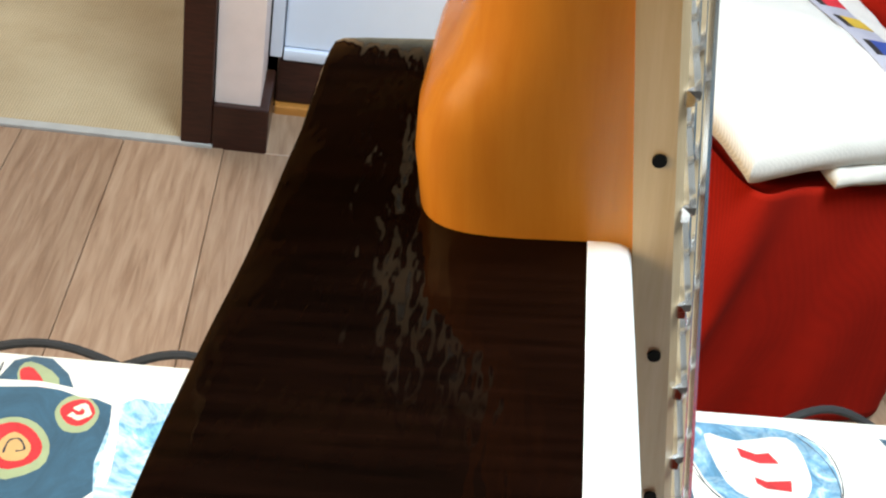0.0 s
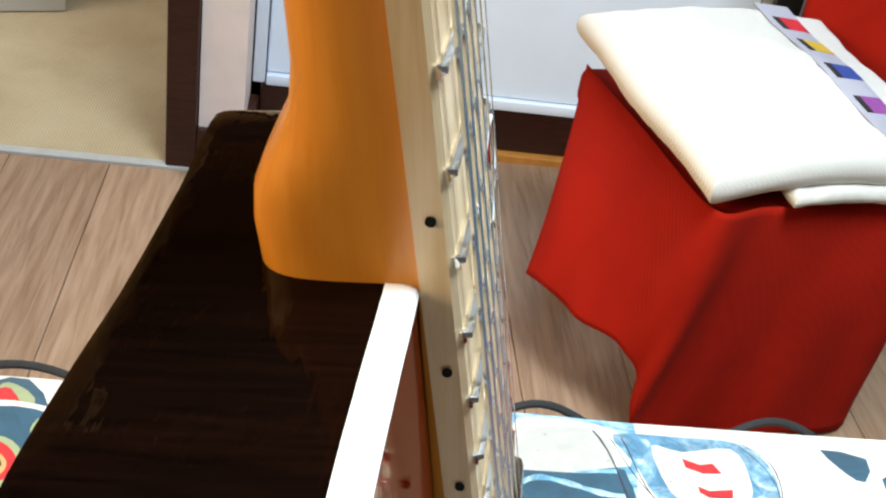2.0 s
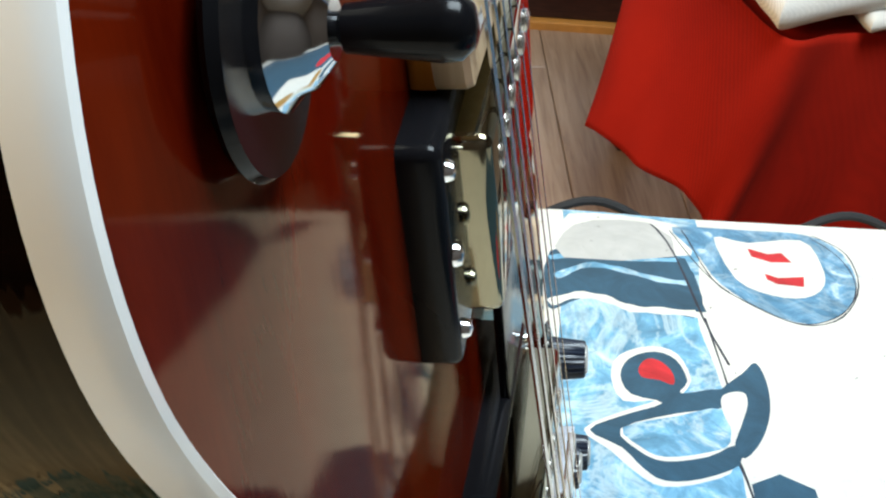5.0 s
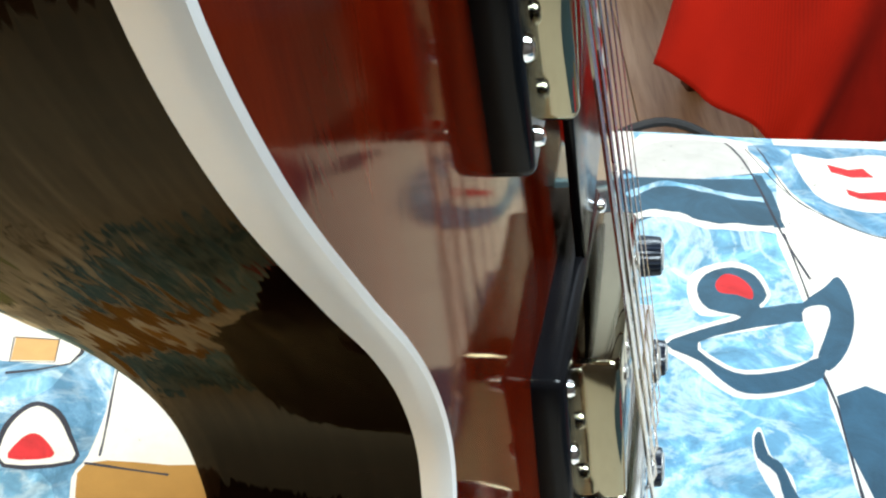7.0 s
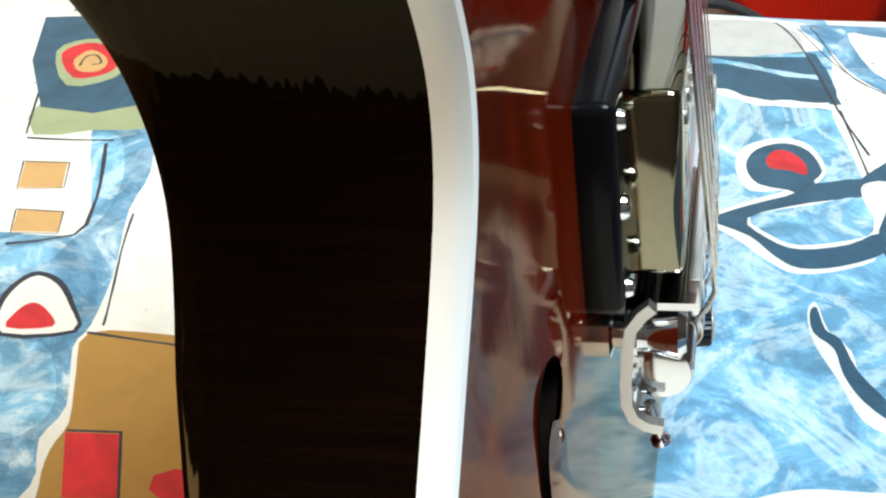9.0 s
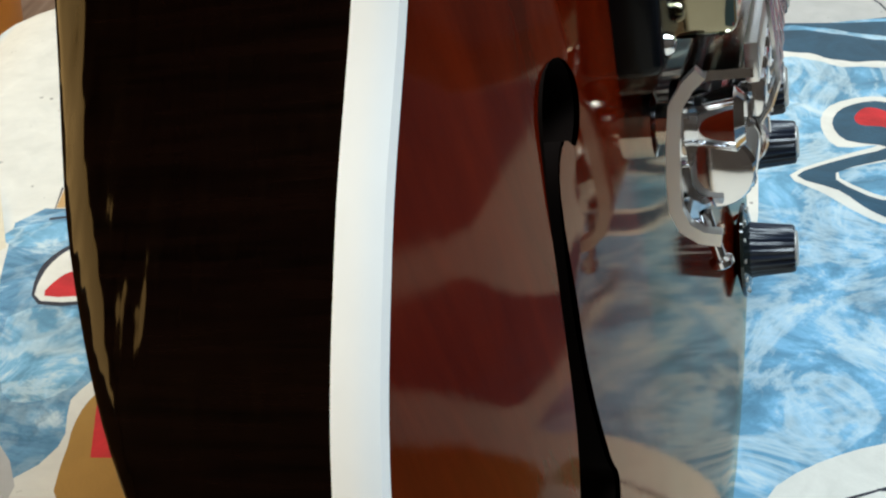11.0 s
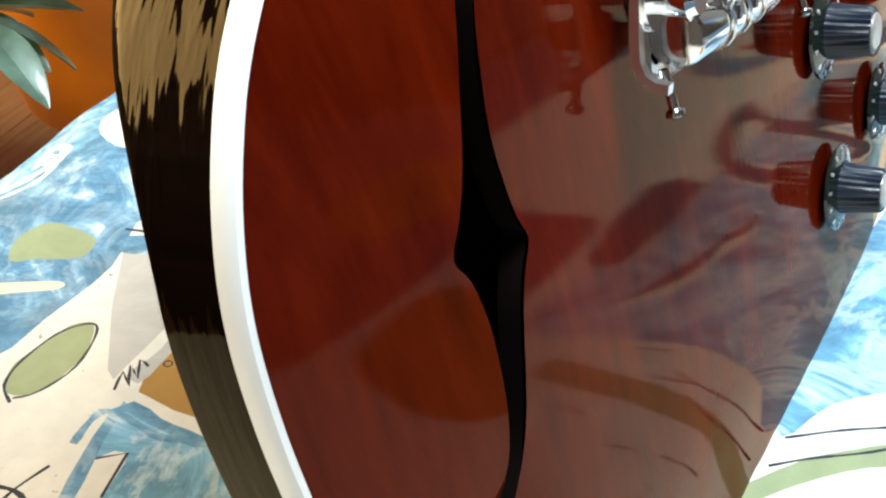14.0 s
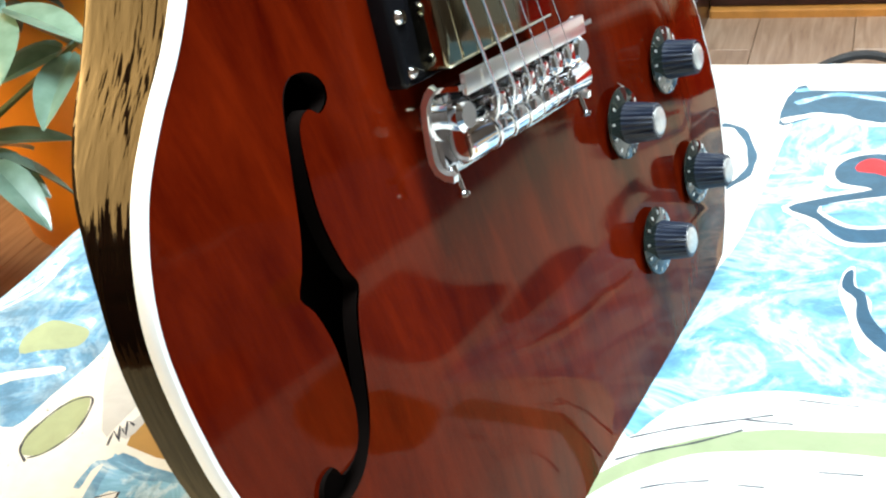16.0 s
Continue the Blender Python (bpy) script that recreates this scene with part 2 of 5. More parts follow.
def sheet(loop, holes, level, arch, step=0.009, sign=1.0):
    """A plate over the loop, with holes, on a fine mesh."""
    from_v = min(p.x for p in loop)
    to_v = max(p.x for p in loop)
    from_w = min(p.y for p in loop)
    to_w = max(p.y for p in loop)
    pts, edges = [], []
    for lp in [loop] + holes:
        k0 = len(pts)
        pts += lp
        edges += [(k0 + i, k0 + (i + 1) % len(lp)) for i in range(len(lp))]
    near = pts[:]
    w = from_w
    while w < to_w:
        v = from_v
        while v < to_v:
            p = Vector((v, w))
            if inside(p, loop) and not any(inside(p, h) for h in holes) and min((p - q).length for q in near) > step * 0.55:
                pts.append(p)
            v += step
        w += step
    vs, es, fs, _, _, _ = bmesh_cdt(pts, edges)
    bm = bmesh.new()
    bv = [bm.verts.new(((level(p.y) if callable(level) else level) + sign * ((crown(p.x, p.y) if sign > 0 else crown(p.x, p.y) - rim_level(p.y)) if arch else 0.0), p.x, p.y)) for p in vs]
    for f in fs:
        c = sum((vs[i] for i in f), Vector((0, 0))) / len(f)
        if inside(c, loop) and not any(inside(c, h) for h in holes):
            bm.faces.new([bv[i] for i in f])
    for v in [v for v in bm.verts if not v.link_faces]:
        bm.verts.remove(v)
    return bm


def bmesh_cdt(pts, edges):
    from mathutils.geometry import delaunay_2d_cdt
    return delaunay_2d_cdt([Vector((p[0], p[1])) for p in pts], edges, [], 0, 1e-6)


def wall_of(loop, u0, u1, steps=1):
    bm = bmesh.new()
    rows = [[bm.verts.new((u0 + (u1 - u0) * s / steps, p.x, p.y)) for p in loop] for s in range(steps + 1)]
    k = len(loop)
    for a, b in zip(rows, rows[1:]):
        for i in range(k):
            bm.faces.new((a[i], a[(i + 1) % k], b[(i + 1) % k], b[i]))
    return bm


# the f-hole on the bass side: round head, notched stem, round foot
stem_out = [(-0.0769, 0.0492), (-0.0834, 0.0510), (-0.0886, 0.0480), (-0.0924, 0.0412), (-0.0959, 0.0332), (-0.1002, 0.0237), (-0.1049, 0.0132), (-0.1094, 0.0057), (-0.1136, 0.0000), (-0.1109, -0.0063), (-0.1094, -0.0168), (-0.1099, -0.0288), (-0.1119, -0.0408), (-0.1169, -0.0503), (-0.1254, -0.0523), (-0.1279, -0.0473), (-0.1334, -0.0483)]
stem_in = [(-0.1359, -0.0538), (-0.1294, -0.0593), (-0.1199, -0.0583), (-0.1119, -0.0523), (-0.1064, -0.0428), (-0.1022, -0.0328), (-0.0984, -0.0228), (-0.0949, -0.0163), (-0.0909, -0.0108), (-0.0929, -0.0048), (-0.0942, 0.0042), (-0.0946, 0.0132), (-0.0934, 0.0222), (-0.0909, 0.0312), (-0.0874, 0.0387), (-0.0824, 0.0407), (-0.0789, 0.0377), (-0.0739, 0.0397), (-0.0732, 0.0447)]
FHOLE = [Vector(p) for p in spline(stem_out + stem_in, 3)]

BIND_W = 0.0020
inner = inset(OUT, -BIND_W)
if inside(inner[0], OUT):
    inner = inset(OUT, BIND_W)
RIMLOOP = inner           # the outline of the sides, a little outside the top
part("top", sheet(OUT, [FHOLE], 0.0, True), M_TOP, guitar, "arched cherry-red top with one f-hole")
# cut edge and inner floor, blackened as if in deep shade
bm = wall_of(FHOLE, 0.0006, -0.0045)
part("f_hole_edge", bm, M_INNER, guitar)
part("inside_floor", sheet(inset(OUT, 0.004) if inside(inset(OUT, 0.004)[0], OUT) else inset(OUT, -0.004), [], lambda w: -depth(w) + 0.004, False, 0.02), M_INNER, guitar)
# binding: a band round the top's edge, with a rounded outer corner
bm = bmesh.new()
def bind_h(w):
    """The binding stands higher along the upper bout."""
    return 0.0039 + 0.0010 * min(1.0, max(0.0, (w - 0.06) / 0.12))


prof = [(0.0002, 0.0), (0.0006, 0.25), (0.0002, 0.7), (-0.0008, 0.95), (-0.0022, 1.06), (-1.0, 1.06), (-1.0, 0.6)]
k = len(OUT)
rows = [[bm.verts.new((u * (bind_h(OUT[i].y) if u == -1.0 else 1.0) + rim_level(OUT[i].y), OUT[i].x + (RIMLOOP[i].x - OUT[i].x) * s, OUT[i].y + (RIMLOOP[i].y - OUT[i].y) * s)) for i in range(k)] for u, s in prof]
for a, b in zip(rows, rows[1:]):
    for i in range(k):
        p0, p1 = OUT[i], OUT[(i + 1) % k]
        if p0.y > 0.252 and p1.y > 0.252 and abs(p0.x) < 0.029 and abs(p1.x) < 0.029:
            continue
        bm.faces.new((a[i], a[(i + 1) % k], b[(i + 1) % k], b[i]))
part("binding", bm, M_BIND, guitar, "cream plastic edge binding")
# sides: slightly uneven, rounded over to the back
bm = bmesh.new()
centre = Vector((0.0, 0.03))
rows = []
for f, g in ((0.0, 1.0), (0.3, 1.0), (0.6, 1.0), (0.86, 1.0), (0.95, 0.93), (0.985, 0.65), (1.0, 0.0)):
    row = []
    for i in range(k):
        o, r = OUT[i], RIMLOOP[i]
        q = o + (r - o) * g
        u0 = -bind_h(o.y) + 0.0006 + rim_level(o.y)
        row.append(bm.verts.new((u0 + f * (-depth(o.y) - u0), q.x, q.y)))
    rows.append(row)
for a, b in zip(rows, rows[1:]):
    for i in range(k):
        bm.faces.new((a[i], a[(i + 1) % k], b[(i + 1) % k], b[i]))
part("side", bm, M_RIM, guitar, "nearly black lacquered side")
part("back", sheet(OUT, [], lambda w: -depth(w), True, 0.012, -0.6), M_BACK, guitar, "dark mirror-gloss back")


def board_mid(w):
    return 0.0087 - 0.057 * (w - 0.171)


def half_width(w):
    return 0.0283 - (w - 0.168) * 0.0148


# neck: tenon over the top, heel at the shoulder, shaft
bm = bmesh.new()
stations = [(0.168, 0.0, 1.0), (0.2, 0.0, 1.0), (0.2575, 0.0, 1.0), (0.2578, -0.0268, 0.34), (0.2590, -0.0276, 0.34), (0.267, -0.0280, 0.34), (0.2725, -0.0274, 0.36),
            (0.277, -0.0254, 0.40), (0.281, -0.0228, 0.46), (0.286, -0.0209, 0.52), (0.293, -0.0200, 0.56), (0.31, -0.0200, 0.58), (0.40, -0.0240, 0.58), (0.50, -0.0292, 0.58), (0.61, -0.0350, 0.58), (0.63, -0.0360, 0.58)]
rows = []
for w, back, sq in stations:
    hw, topu = half_width(w), board_mid(w) - 0.003
    row = []
    for j in range(25):
        a = math.pi * j / 24
        c, s = math.cos(a), math.sin(a)
        e = 0.3 if sq > 0.9 else sq
        y = -hw * (abs(c) ** e) * (1 if c >= 0 else -1)
        row.append(bm.verts.new((topu + (back - topu) * s ** e, y, w)))
    rows.append(row)
for a, b in zip(rows, rows[1:]):
    for j in range(24):
        bm.faces.new((a[j], a[j + 1], b[j + 1], b[j]))
bm.faces.new(rows[0])
bm.faces.new(rows[-1])
neck = part("neck", bm, M_NECK, guitar, "amber-lacquered maple neck with a square heel")
# headstock, plain
bm = box(-0.052, -0.038, -0.036, 0.036, 0.632, 0.80, 0.006)
part("headstock", bm, M_NECK, guitar)
# fingerboard
bm = bmesh.new()
rows = []
for w in (0.168, 0.1695, 0.3, 0.45, 0.63):
    hw, mid = half_width(w) + 0.0006, board_mid(w)
    if w == 0.168:
        hw -= 0.001
    row = [bm.verts.new((mid - 0.003, -hw, w)), bm.verts.new((mid + 0.0020, -hw, w))]
    row += [bm.verts.new((mid + 0.0030 + 0.0008 * (1 - (t * t)), hw * t, w)) for t in (-0.96, -0.5, 0.0, 0.5, 0.96)]
    row += [bm.verts.new((mid + 0.0020, hw, w)), bm.verts.new((mid - 0.003, hw, w))]
    rows.append(row)
for a, b in zip(rows, rows[1:]):
    for j in range(9):
        bm.faces.new((a[j], a[(j + 1) % 9], b[(j + 1) % 9], b[j]))
bm.faces.new(rows[0])
bm.faces.new(rows[-1])
board = part("fingerboard", bm, M_BOARD, guitar, "pale maple fingerboard")
for n in range(1, 23):
    w = 0.628 * 2 ** (-n / 12)
    hw, mid = half_width(w) + 0.0002, board_mid(w)
    pts = [(mid + 0.0030, -hw, w), (mid + 0.0037, -hw * 0.96, w), (mid + 0.0046, 0, w), (mid + 0.0037, hw * 0.96, w), (mid + 0.0030, hw, w)]
    part("fret", tube(pts, 0.0011, 6), M_STEEL, board)
for n in (3, 5, 7, 9, 12, 15, 17, 19, 21):
    w = 0.628 * (2 ** (-(n - 1) / 12) + 2 ** (-n / 12)) / 2
    part("side_dot", lathe([(0.0009, -0.0003), (0.0009, 0.0003)], 12, Matrix.Translation((board_mid(w), -half_width(w) - 0.0007, w)) @ Matrix.Rotation(radians(90), 4, "X")), M_DOT, board)

# strings, wrapped round the tail bar and run to the nut
for j, r in enumerate((0.00062, 0.00050, 0.00040, 0.00026, 0.00020, 0.00016)):
    y0, y1 = -0.0255 + 0.0102 * j, -0.0175 + 0.007 * j
    d = 0.0115 - 0.208 * y0
    pts = []
    for q in range(15):
        a = radians(-150 + 19 * q)
        pts.append((0.0132 + (0.0068 + r) * math.sin(a), y0 + 0.0016 * (14 - q) / 14, d - 0.0145 - (0.0068 + r) * math.cos(a)))
    pts += [(0.0218, y0, d - 0.008), (0.0235, y0, d - 0.003), (-0.0115, y1, 0.628)]
    part("string", tube(pts, r, 6), M_STEEL, guitar)

# pickups in black rings
X90 = Matrix.Rotation(radians(90), 4, "Y")


def pickup(w0, w1, lift, turn=0.0, name="pickup"):
    mid = (w0 + w1) / 2
    bm = box(-0.002, 0.0085, -0.0445, 0.0445, w0, w1, 0.0022, 3)
    ring = part(name, bm, M_BLACK, guitar, "black pickup ring with a chrome cover")
    ring.matrix_local = Matrix.Translation((0, 0, mid)) @ Matrix.Rotation(turn, 4, "X") @ Matrix.Translation((0, 0, -mid))
    bm = box(0.004, lift, -0.0345, 0.0345, mid - 0.0185, mid + 0.0185, 0.0022, 3)
    part("cover", bm, M_COVER_CHROME, ring, "chrome pickup cover")
    for y in (-0.0405, 0.0405):
        for dw, r in ((-0.0165, 0.0019), (0.0, 0.0024), (0.0165, 0.0019)):
            m = Matrix.Translation((0.0085, y, mid + dw)) @ X90
            part("screw", lathe([(r, -0.002), (r, 0.0004), (r * 0.75, 0.0013), (r * 0.25, 0.0016)], 14, m), M_CHROME, ring)
    for j in range(6):
        m = Matrix.Translation((lift, -0.0245 + 0.0098 * j, mid + 0.009)) @ X90
        part("pole_screw", lathe([(0.0024, -0.001), (0.0024, 0.0005), (0.0016, 0.0008)], 12, m), M_STEEL, ring)


pickup(0.0190, 0.0605, 0.0185, radians(-11))
pickup(0.1215, 0.1670, 0.0150)

# plate between the pickups, on the treble side
bm = box(0.0055, 0.0080, 0.010, 0.062, 0.055, 0.122, 0.0006)
part("finger_rest", bm, M_BLACK, guitar, "black plastic finger rest")

# wrap-around bridge
TRAY = [(0.0205, 0.0034), (0.0130, 0.0034), (0.0098, 0.0022), (0.0086, -0.0005), (0.0078, -0.0060), (0.0072, -0.0130), (0.0072, -0.0180), (0.0084, -0.0212), (0.0108, -0.0230)]


def tray_bm(y0, y1, half, path):
    """A bent plate along the path, from y0 to y1, of the given half thickness."""
    bm = bmesh.new()
    rows = []
    for y in (y0, y1):
        row = []
        for side in (1, -1):
            line = path if side == 1 else path[::-1]
            for i, (tu, tw) in enumerate(line):
                a, b = Vector(line[max(i - 1, 0)]), Vector(line[min(i + 1, len(line) - 1)])
                t = (b - a).normalized()
                nrm = Vector((-t.y, t.x)) * half
                row.append(bm.verts.new((tu + nrm.x, y, tw + nrm.y)))
        rows.append(row)
    n = len(rows[0])
    for i in range(n):
        bm.faces.new((rows[0][i], rows[0][(i + 1) % n], rows[1][(i + 1) % n], rows[1][i]))
    bm.faces.new(rows[0])
    bm.faces.new(rows[1])
    return bm


bm = tray_bm(-0.0468, 0.0468, 0.0008, TRAY)
base = part("bridge", bm, M_CHROME, guitar, "chrome wrap-around bridge")
base.matrix_local = Matrix.Translation((0, 0.005, 0.0105)) @ Matrix.Rotation(radians(-12), 4, "X")
part("top_plate", box(0.0190, 0.0212, -0.0430, 0.0400, 0.0004, 0.0070, 0.0005), M_BRIGHT, base, "flat bright plate under the strings")
for y in (-0.0496, 0.0470):
    part("end_bracket", tray_bm(y, y + 0.0026, 0.0011, [(0.0128, 0.0046), (0.0108, 0.0028)] + TRAY[3:] + [(0.0140, -0.0236)]), M_BRIGHT, base, "curved end bracket")
m = Matrix.Translation((0.0132, -0.0435, -0.0145)) @ Matrix.Rotation(radians(-90), 4, "X")
part("tail_bar", lathe([(0.0035, 0.0), (0.0060, 0.0006), (0.0066, 0.0018), (0.0066, 0.0852), (0.0060, 0.0864), (0.0035, 0.087)], 28, m), M_CHROME, base)
for y in (-0.0475, 0.0475):
    m = Matrix.Translation((-0.002, y * 0.86, -0.006)) @ X90
    part("post", lathe([(0.0055, 0.0), (0.0055, 0.006), (0.0035, 0.0065), (0.0035, 0.009), (0.0075, 0.0092), (0.0075, 0.0115), (0.004, 0.012), (0.0055, 0.019), (0.004, 0.0205)], 20, m), M_CHROME, base)
    m = Matrix.Translation((0.0112, y * 0.94, -0.0205)) @ Matrix.Rotation(radians(180 - 12), 4, "Y")
    part("set_screw", lathe([(0.0011, 0.0), (0.0011, 0.0085), (0.0021, 0.0090), (0.0021, 0.0100), (0.0012, 0.0106)], 12, m), M_CHROME, base)
for j in range(6):
    y = -0.0255 + 0.0102 * j
    s = part("saddle", box(0.0165, 0.0212, y - 0.0038, y + 0.0038, -0.0105 + 0.0006 * j, -0.0035 + 0.0006 * j, 0.0009), M_CHROME, base)
    m = Matrix.Translation((0.0225, y, -0.012)) @ Matrix.Rotation(0, 4, "Z")
    part("saddle_screw", lathe([(0.0019, -0.003), (0.0019, 0.0), (0.0010, 0.0003), (0.0010, 0.012)], 10, Matrix.Translation((0.0195, y, -0.0115))), M_CHROME, base)

# control knobs
for kv, kw, turn in ((0.141, -0.053, 20), (0.088, -0.056, 150), (0.146, -0.113, 60), (0.090, -0.115, 95)):
    m = Matrix.Translation((0.002, kv, kw)) @ X90 @ Matrix.Rotation(radians(turn), 4, "Z")
    kn = part("knob", lathe([(0.0060, -0.001), (0.0138, 0.0012), (0.0149, 0.0017), (0.0147, 0.0026), (0.0112, 0.0036), (0.0085, 0.0042)], 40, m), M_CLEAR, guitar, "black numbered knob with a silver cap")
    part("grip", lathe([(0.0090, 0.0030), (0.0085, 0.006), (0.0074, 0.0165), (0.0068, 0.0172), (0.0052, 0.0172)], 96, m, 24, 0.0007, 0.004, 0.0168), M_GRIP, kn)
    part("cap", lathe([(0.0056, 0.0160), (0.0056, 0.0176), (0.0050, 0.0180), (0.001, 0.0180)], 32, m), M_SILVER, kn, "brushed silver cap")
    part("pointer", tube([(0.0110, 0, 0.0018), (0.0145, 0, 0.0014), (0.0165, 0, -0.0008)], [0.0016, 0.0013, 0.0006], 8, m), M_CHROME, kn)
    for d in range(11):
        a = radians(40 + 28 * d)
        part("numeral_mark", box(0.0118, 0.0136, -0.0005, 0.0005, 0.0024, 0.0034, 0, 1, m @ Matrix.Rotation(a, 4, "Z")), M_SILVER, kn)

# selector switch
m = Matrix.Translation((0.0022, -0.093, 0.2125)) @ X90
sw = part("switch_washer", lathe([(0.0065, 0.0), (0.0138, 0.0), (0.0144, 0.0008), (0.0138, 0.0019), (0.0095, 0.0016), (0.0065, 0.0016)], 48, m), M_BLACK, guitar, "round black switch washer")
part("nut", lathe([(0.0075, 0.0016), (0.0078, 0.0032), (0.0062, 0.0046), (0.0056, 0.0060), (0.0040, 0.0072), (0.003, 0.0080)], 24, m), M_CHROME, sw, "chrome switch nut")
part("tip", lathe([(0.0015, 0.007), (0.0016, 0.0085), (0.0023, 0.009), (0.0033, 0.0180), (0.0031, 0.0198), (0.0020, 0.0210), (0.0006, 0.0213)], 24, m), M_BLACK, sw, "black switch tip")

# strap button on the shoulder
m = Matrix.Translation((-0.0180, -0.0930, 0.2553)) @ Matrix.Rotation(radians(29), 4, "X") @ Matrix.Scale(0.76, 4)
sb = part("strap_button", lathe([(0.0075, 0.0), (0.0072, 0.0016), (0.0042, 0.003), (0.0038, 0.006), (0.0066, 0.0095), (0.0070, 0.0108), (0.0062, 0.0114), (0.0030, 0.0104), (0.0012, 0.0100)], 32, m), M_CHROME, guitar, "polished chrome strap button")
part("screw", lathe([(0.0029, 0.009), (0.0029, 0.0108), (0.0016, 0.0118)], 16, m), M_CHROME, sb)

# neck plate on the back, on a black gasket
pl = part("neck_plate", box(-THICK - 0.0062, -THICK - 0.0036, -0.026, 0.026, 0.178, 0.243, 0.0012, 3), M_CHROME, guitar, "mirror-chrome neck plate")
part("gasket", box(-THICK - 0.0038, -THICK - 0.0006, -0.027, 0.027, 0.177, 0.244, 0.0008), M_GASKET, pl)
for y in (-0.019, 0.019):
    for w in (0.186, 0.235):
        m = Matrix.Translation((-THICK - 0.006, y, w)) @ Matrix.Rotation(radians(-90), 4, "Y")
        part("bolt", lathe([(0.0042, 0.0), (0.0042, 0.0012), (0.0030, 0.0026), (0.0010, 0.0030)], 18, m), M_CHROME, pl)


# ---- room materials ----
def plank_material():
    m, n, l, p = nodes_of("laminate_plank")
    v = coords(n, l, (3.0, 40, 40))
    g = noise_at(n, l, v, 2.2, 8, 0.62, 0.6)
    oi = n.new("ShaderNodeObjectInfo")
    base = ramp(n, l, g, [(0.25, (0.22, 0.125, 0.075)), (0.5, (0.36, 0.23, 0.15)), (0.75, (0.47, 0.33, 0.23))])
    tone = ramp(n, l, oi.outputs["Random"], [(0.0, (0.82, 0.80, 0.78)), (1.0, (1, 1, 1))])
    l.new(mixed(n, l, 1.0, base, tone, "MULTIPLY"), p.inputs["Base Color"])
    p.inputs["Roughness"].default_value = 0.42
    bump(n, l, p, g, 0.15, 0.0006)
    return m


def woven(name, dark, lite, scale=260.0, rough=0.95, relief=0.0012, sheen=0.12):
    m, n, l, p = nodes_of(name)
    v = coords(n, l)
    w1, w2 = n.new("ShaderNodeTexWave"), n.new("ShaderNodeTexWave")
    w1.bands_direction, w2.bands_direction = "X", "Y"
    for w in (w1, w2):
        w.inputs["Scale"].default_value, w.inputs["Distortion"].default_value = scale / 6.28, 1.5
        l.new(v, w.inputs["Vector"])
    wv = mixed(n, l, 0.5, w1.outputs["Color"], w2.outputs["Color"], "MULTIPLY")
    broad = noise_at(n, l, v, 7.0, 4)
    base = ramp(n, l, broad, [(0.3, dark), (0.7, lite)])
    l.new(mixed(n, l, 0.25, base, wv, "MULTIPLY"), p.inputs["Base Color"])
    p.inputs["Roughness"].default_value = rough
    p.inputs["Sheen Weight"].default_value = sheen
    p.inputs["Specular IOR Level"].default_value = 0.15
    bump(n, l, p, wv, 0.5, relief)
    return m


M_PLANK = plank_material()
M_CARPET = woven("sisal_carpet", (0.50, 0.39, 0.24), (0.60, 0.49, 0.32), 420, relief=0.002)
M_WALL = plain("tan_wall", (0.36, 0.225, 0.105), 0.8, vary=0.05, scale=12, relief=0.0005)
# unseen walls, coloured dark so that the guitar's lacquer mirrors little light
M_DIM = plain("unseen_wall_darkened", (0.045, 0.034, 0.028), 0.8, vary=0.1, scale=12)
# ceiling out of view, its beige lowered to weaken reflections on the guitar's side
M_CEILING = plain("toned_down_ceiling", (0.26, 0.24, 0.21), 0.85, vary=0.05, scale=10)
M_CEIL = plain("white_ceiling", (0.62, 0.60, 0.57), 0.85, vary=0.03, scale=10)
M_DARKWOOD = lacquered("dark_brown_wood", (0.020, 0.006, 0.004), (0.055, 0.016, 0.010), (4, 30, 30), 0.3)
M_PINK = plain("pale_pink_paint", (0.78, 0.67, 0.64), 0.6, vary=0.05, scale=20)
M_DOOR = plain("white_door_paint", (0.76, 0.83, 0.96), 0.45, vary=0.03, scale=8)
M_ORANGE = plain("orange_strip", (0.48, 0.20, 0.04), 0.45, vary=0.15)
M_RED = woven("red_cotton", (0.28, 0.006, 0.001), (0.37, 0.010, 0.002), 900, relief=0.0003, sheen=0.0)
M_TOWEL = woven("white_terry", (0.82, 0.80, 0.76), (0.88, 0.86, 0.83), 1300, relief=0.0010)
M_TAPE = woven("lilac_tape", (0.42, 0.42, 0.52), (0.52, 0.52, 0.62), 1300, relief=0.0004)
M_LACE = plain("off_white_lining", (0.62, 0.60, 0.56), 0.9, vary=0.1)
M_BLACKCLOTH = plain("black_piping", (0.012, 0.012, 0.014), 0.8)
M_BLACKMETAL = plain("black_paint", (0.010, 0.010, 0.010), 0.4)
M_GREY = plain("grey_wall_paint", (0.42, 0.42, 0.41), 0.7, vary=0.08)


def put(ob, m):
    ob.matrix_world = m
    return ob


# ---- shell of the room, in its own axes ----
def shell(name, bm, mat, label, category):
    ob = part(name, bm, mat, None, "", False)
    ob.matrix_world = ROOM
    return tagged(ob, label, category, kind="structure")


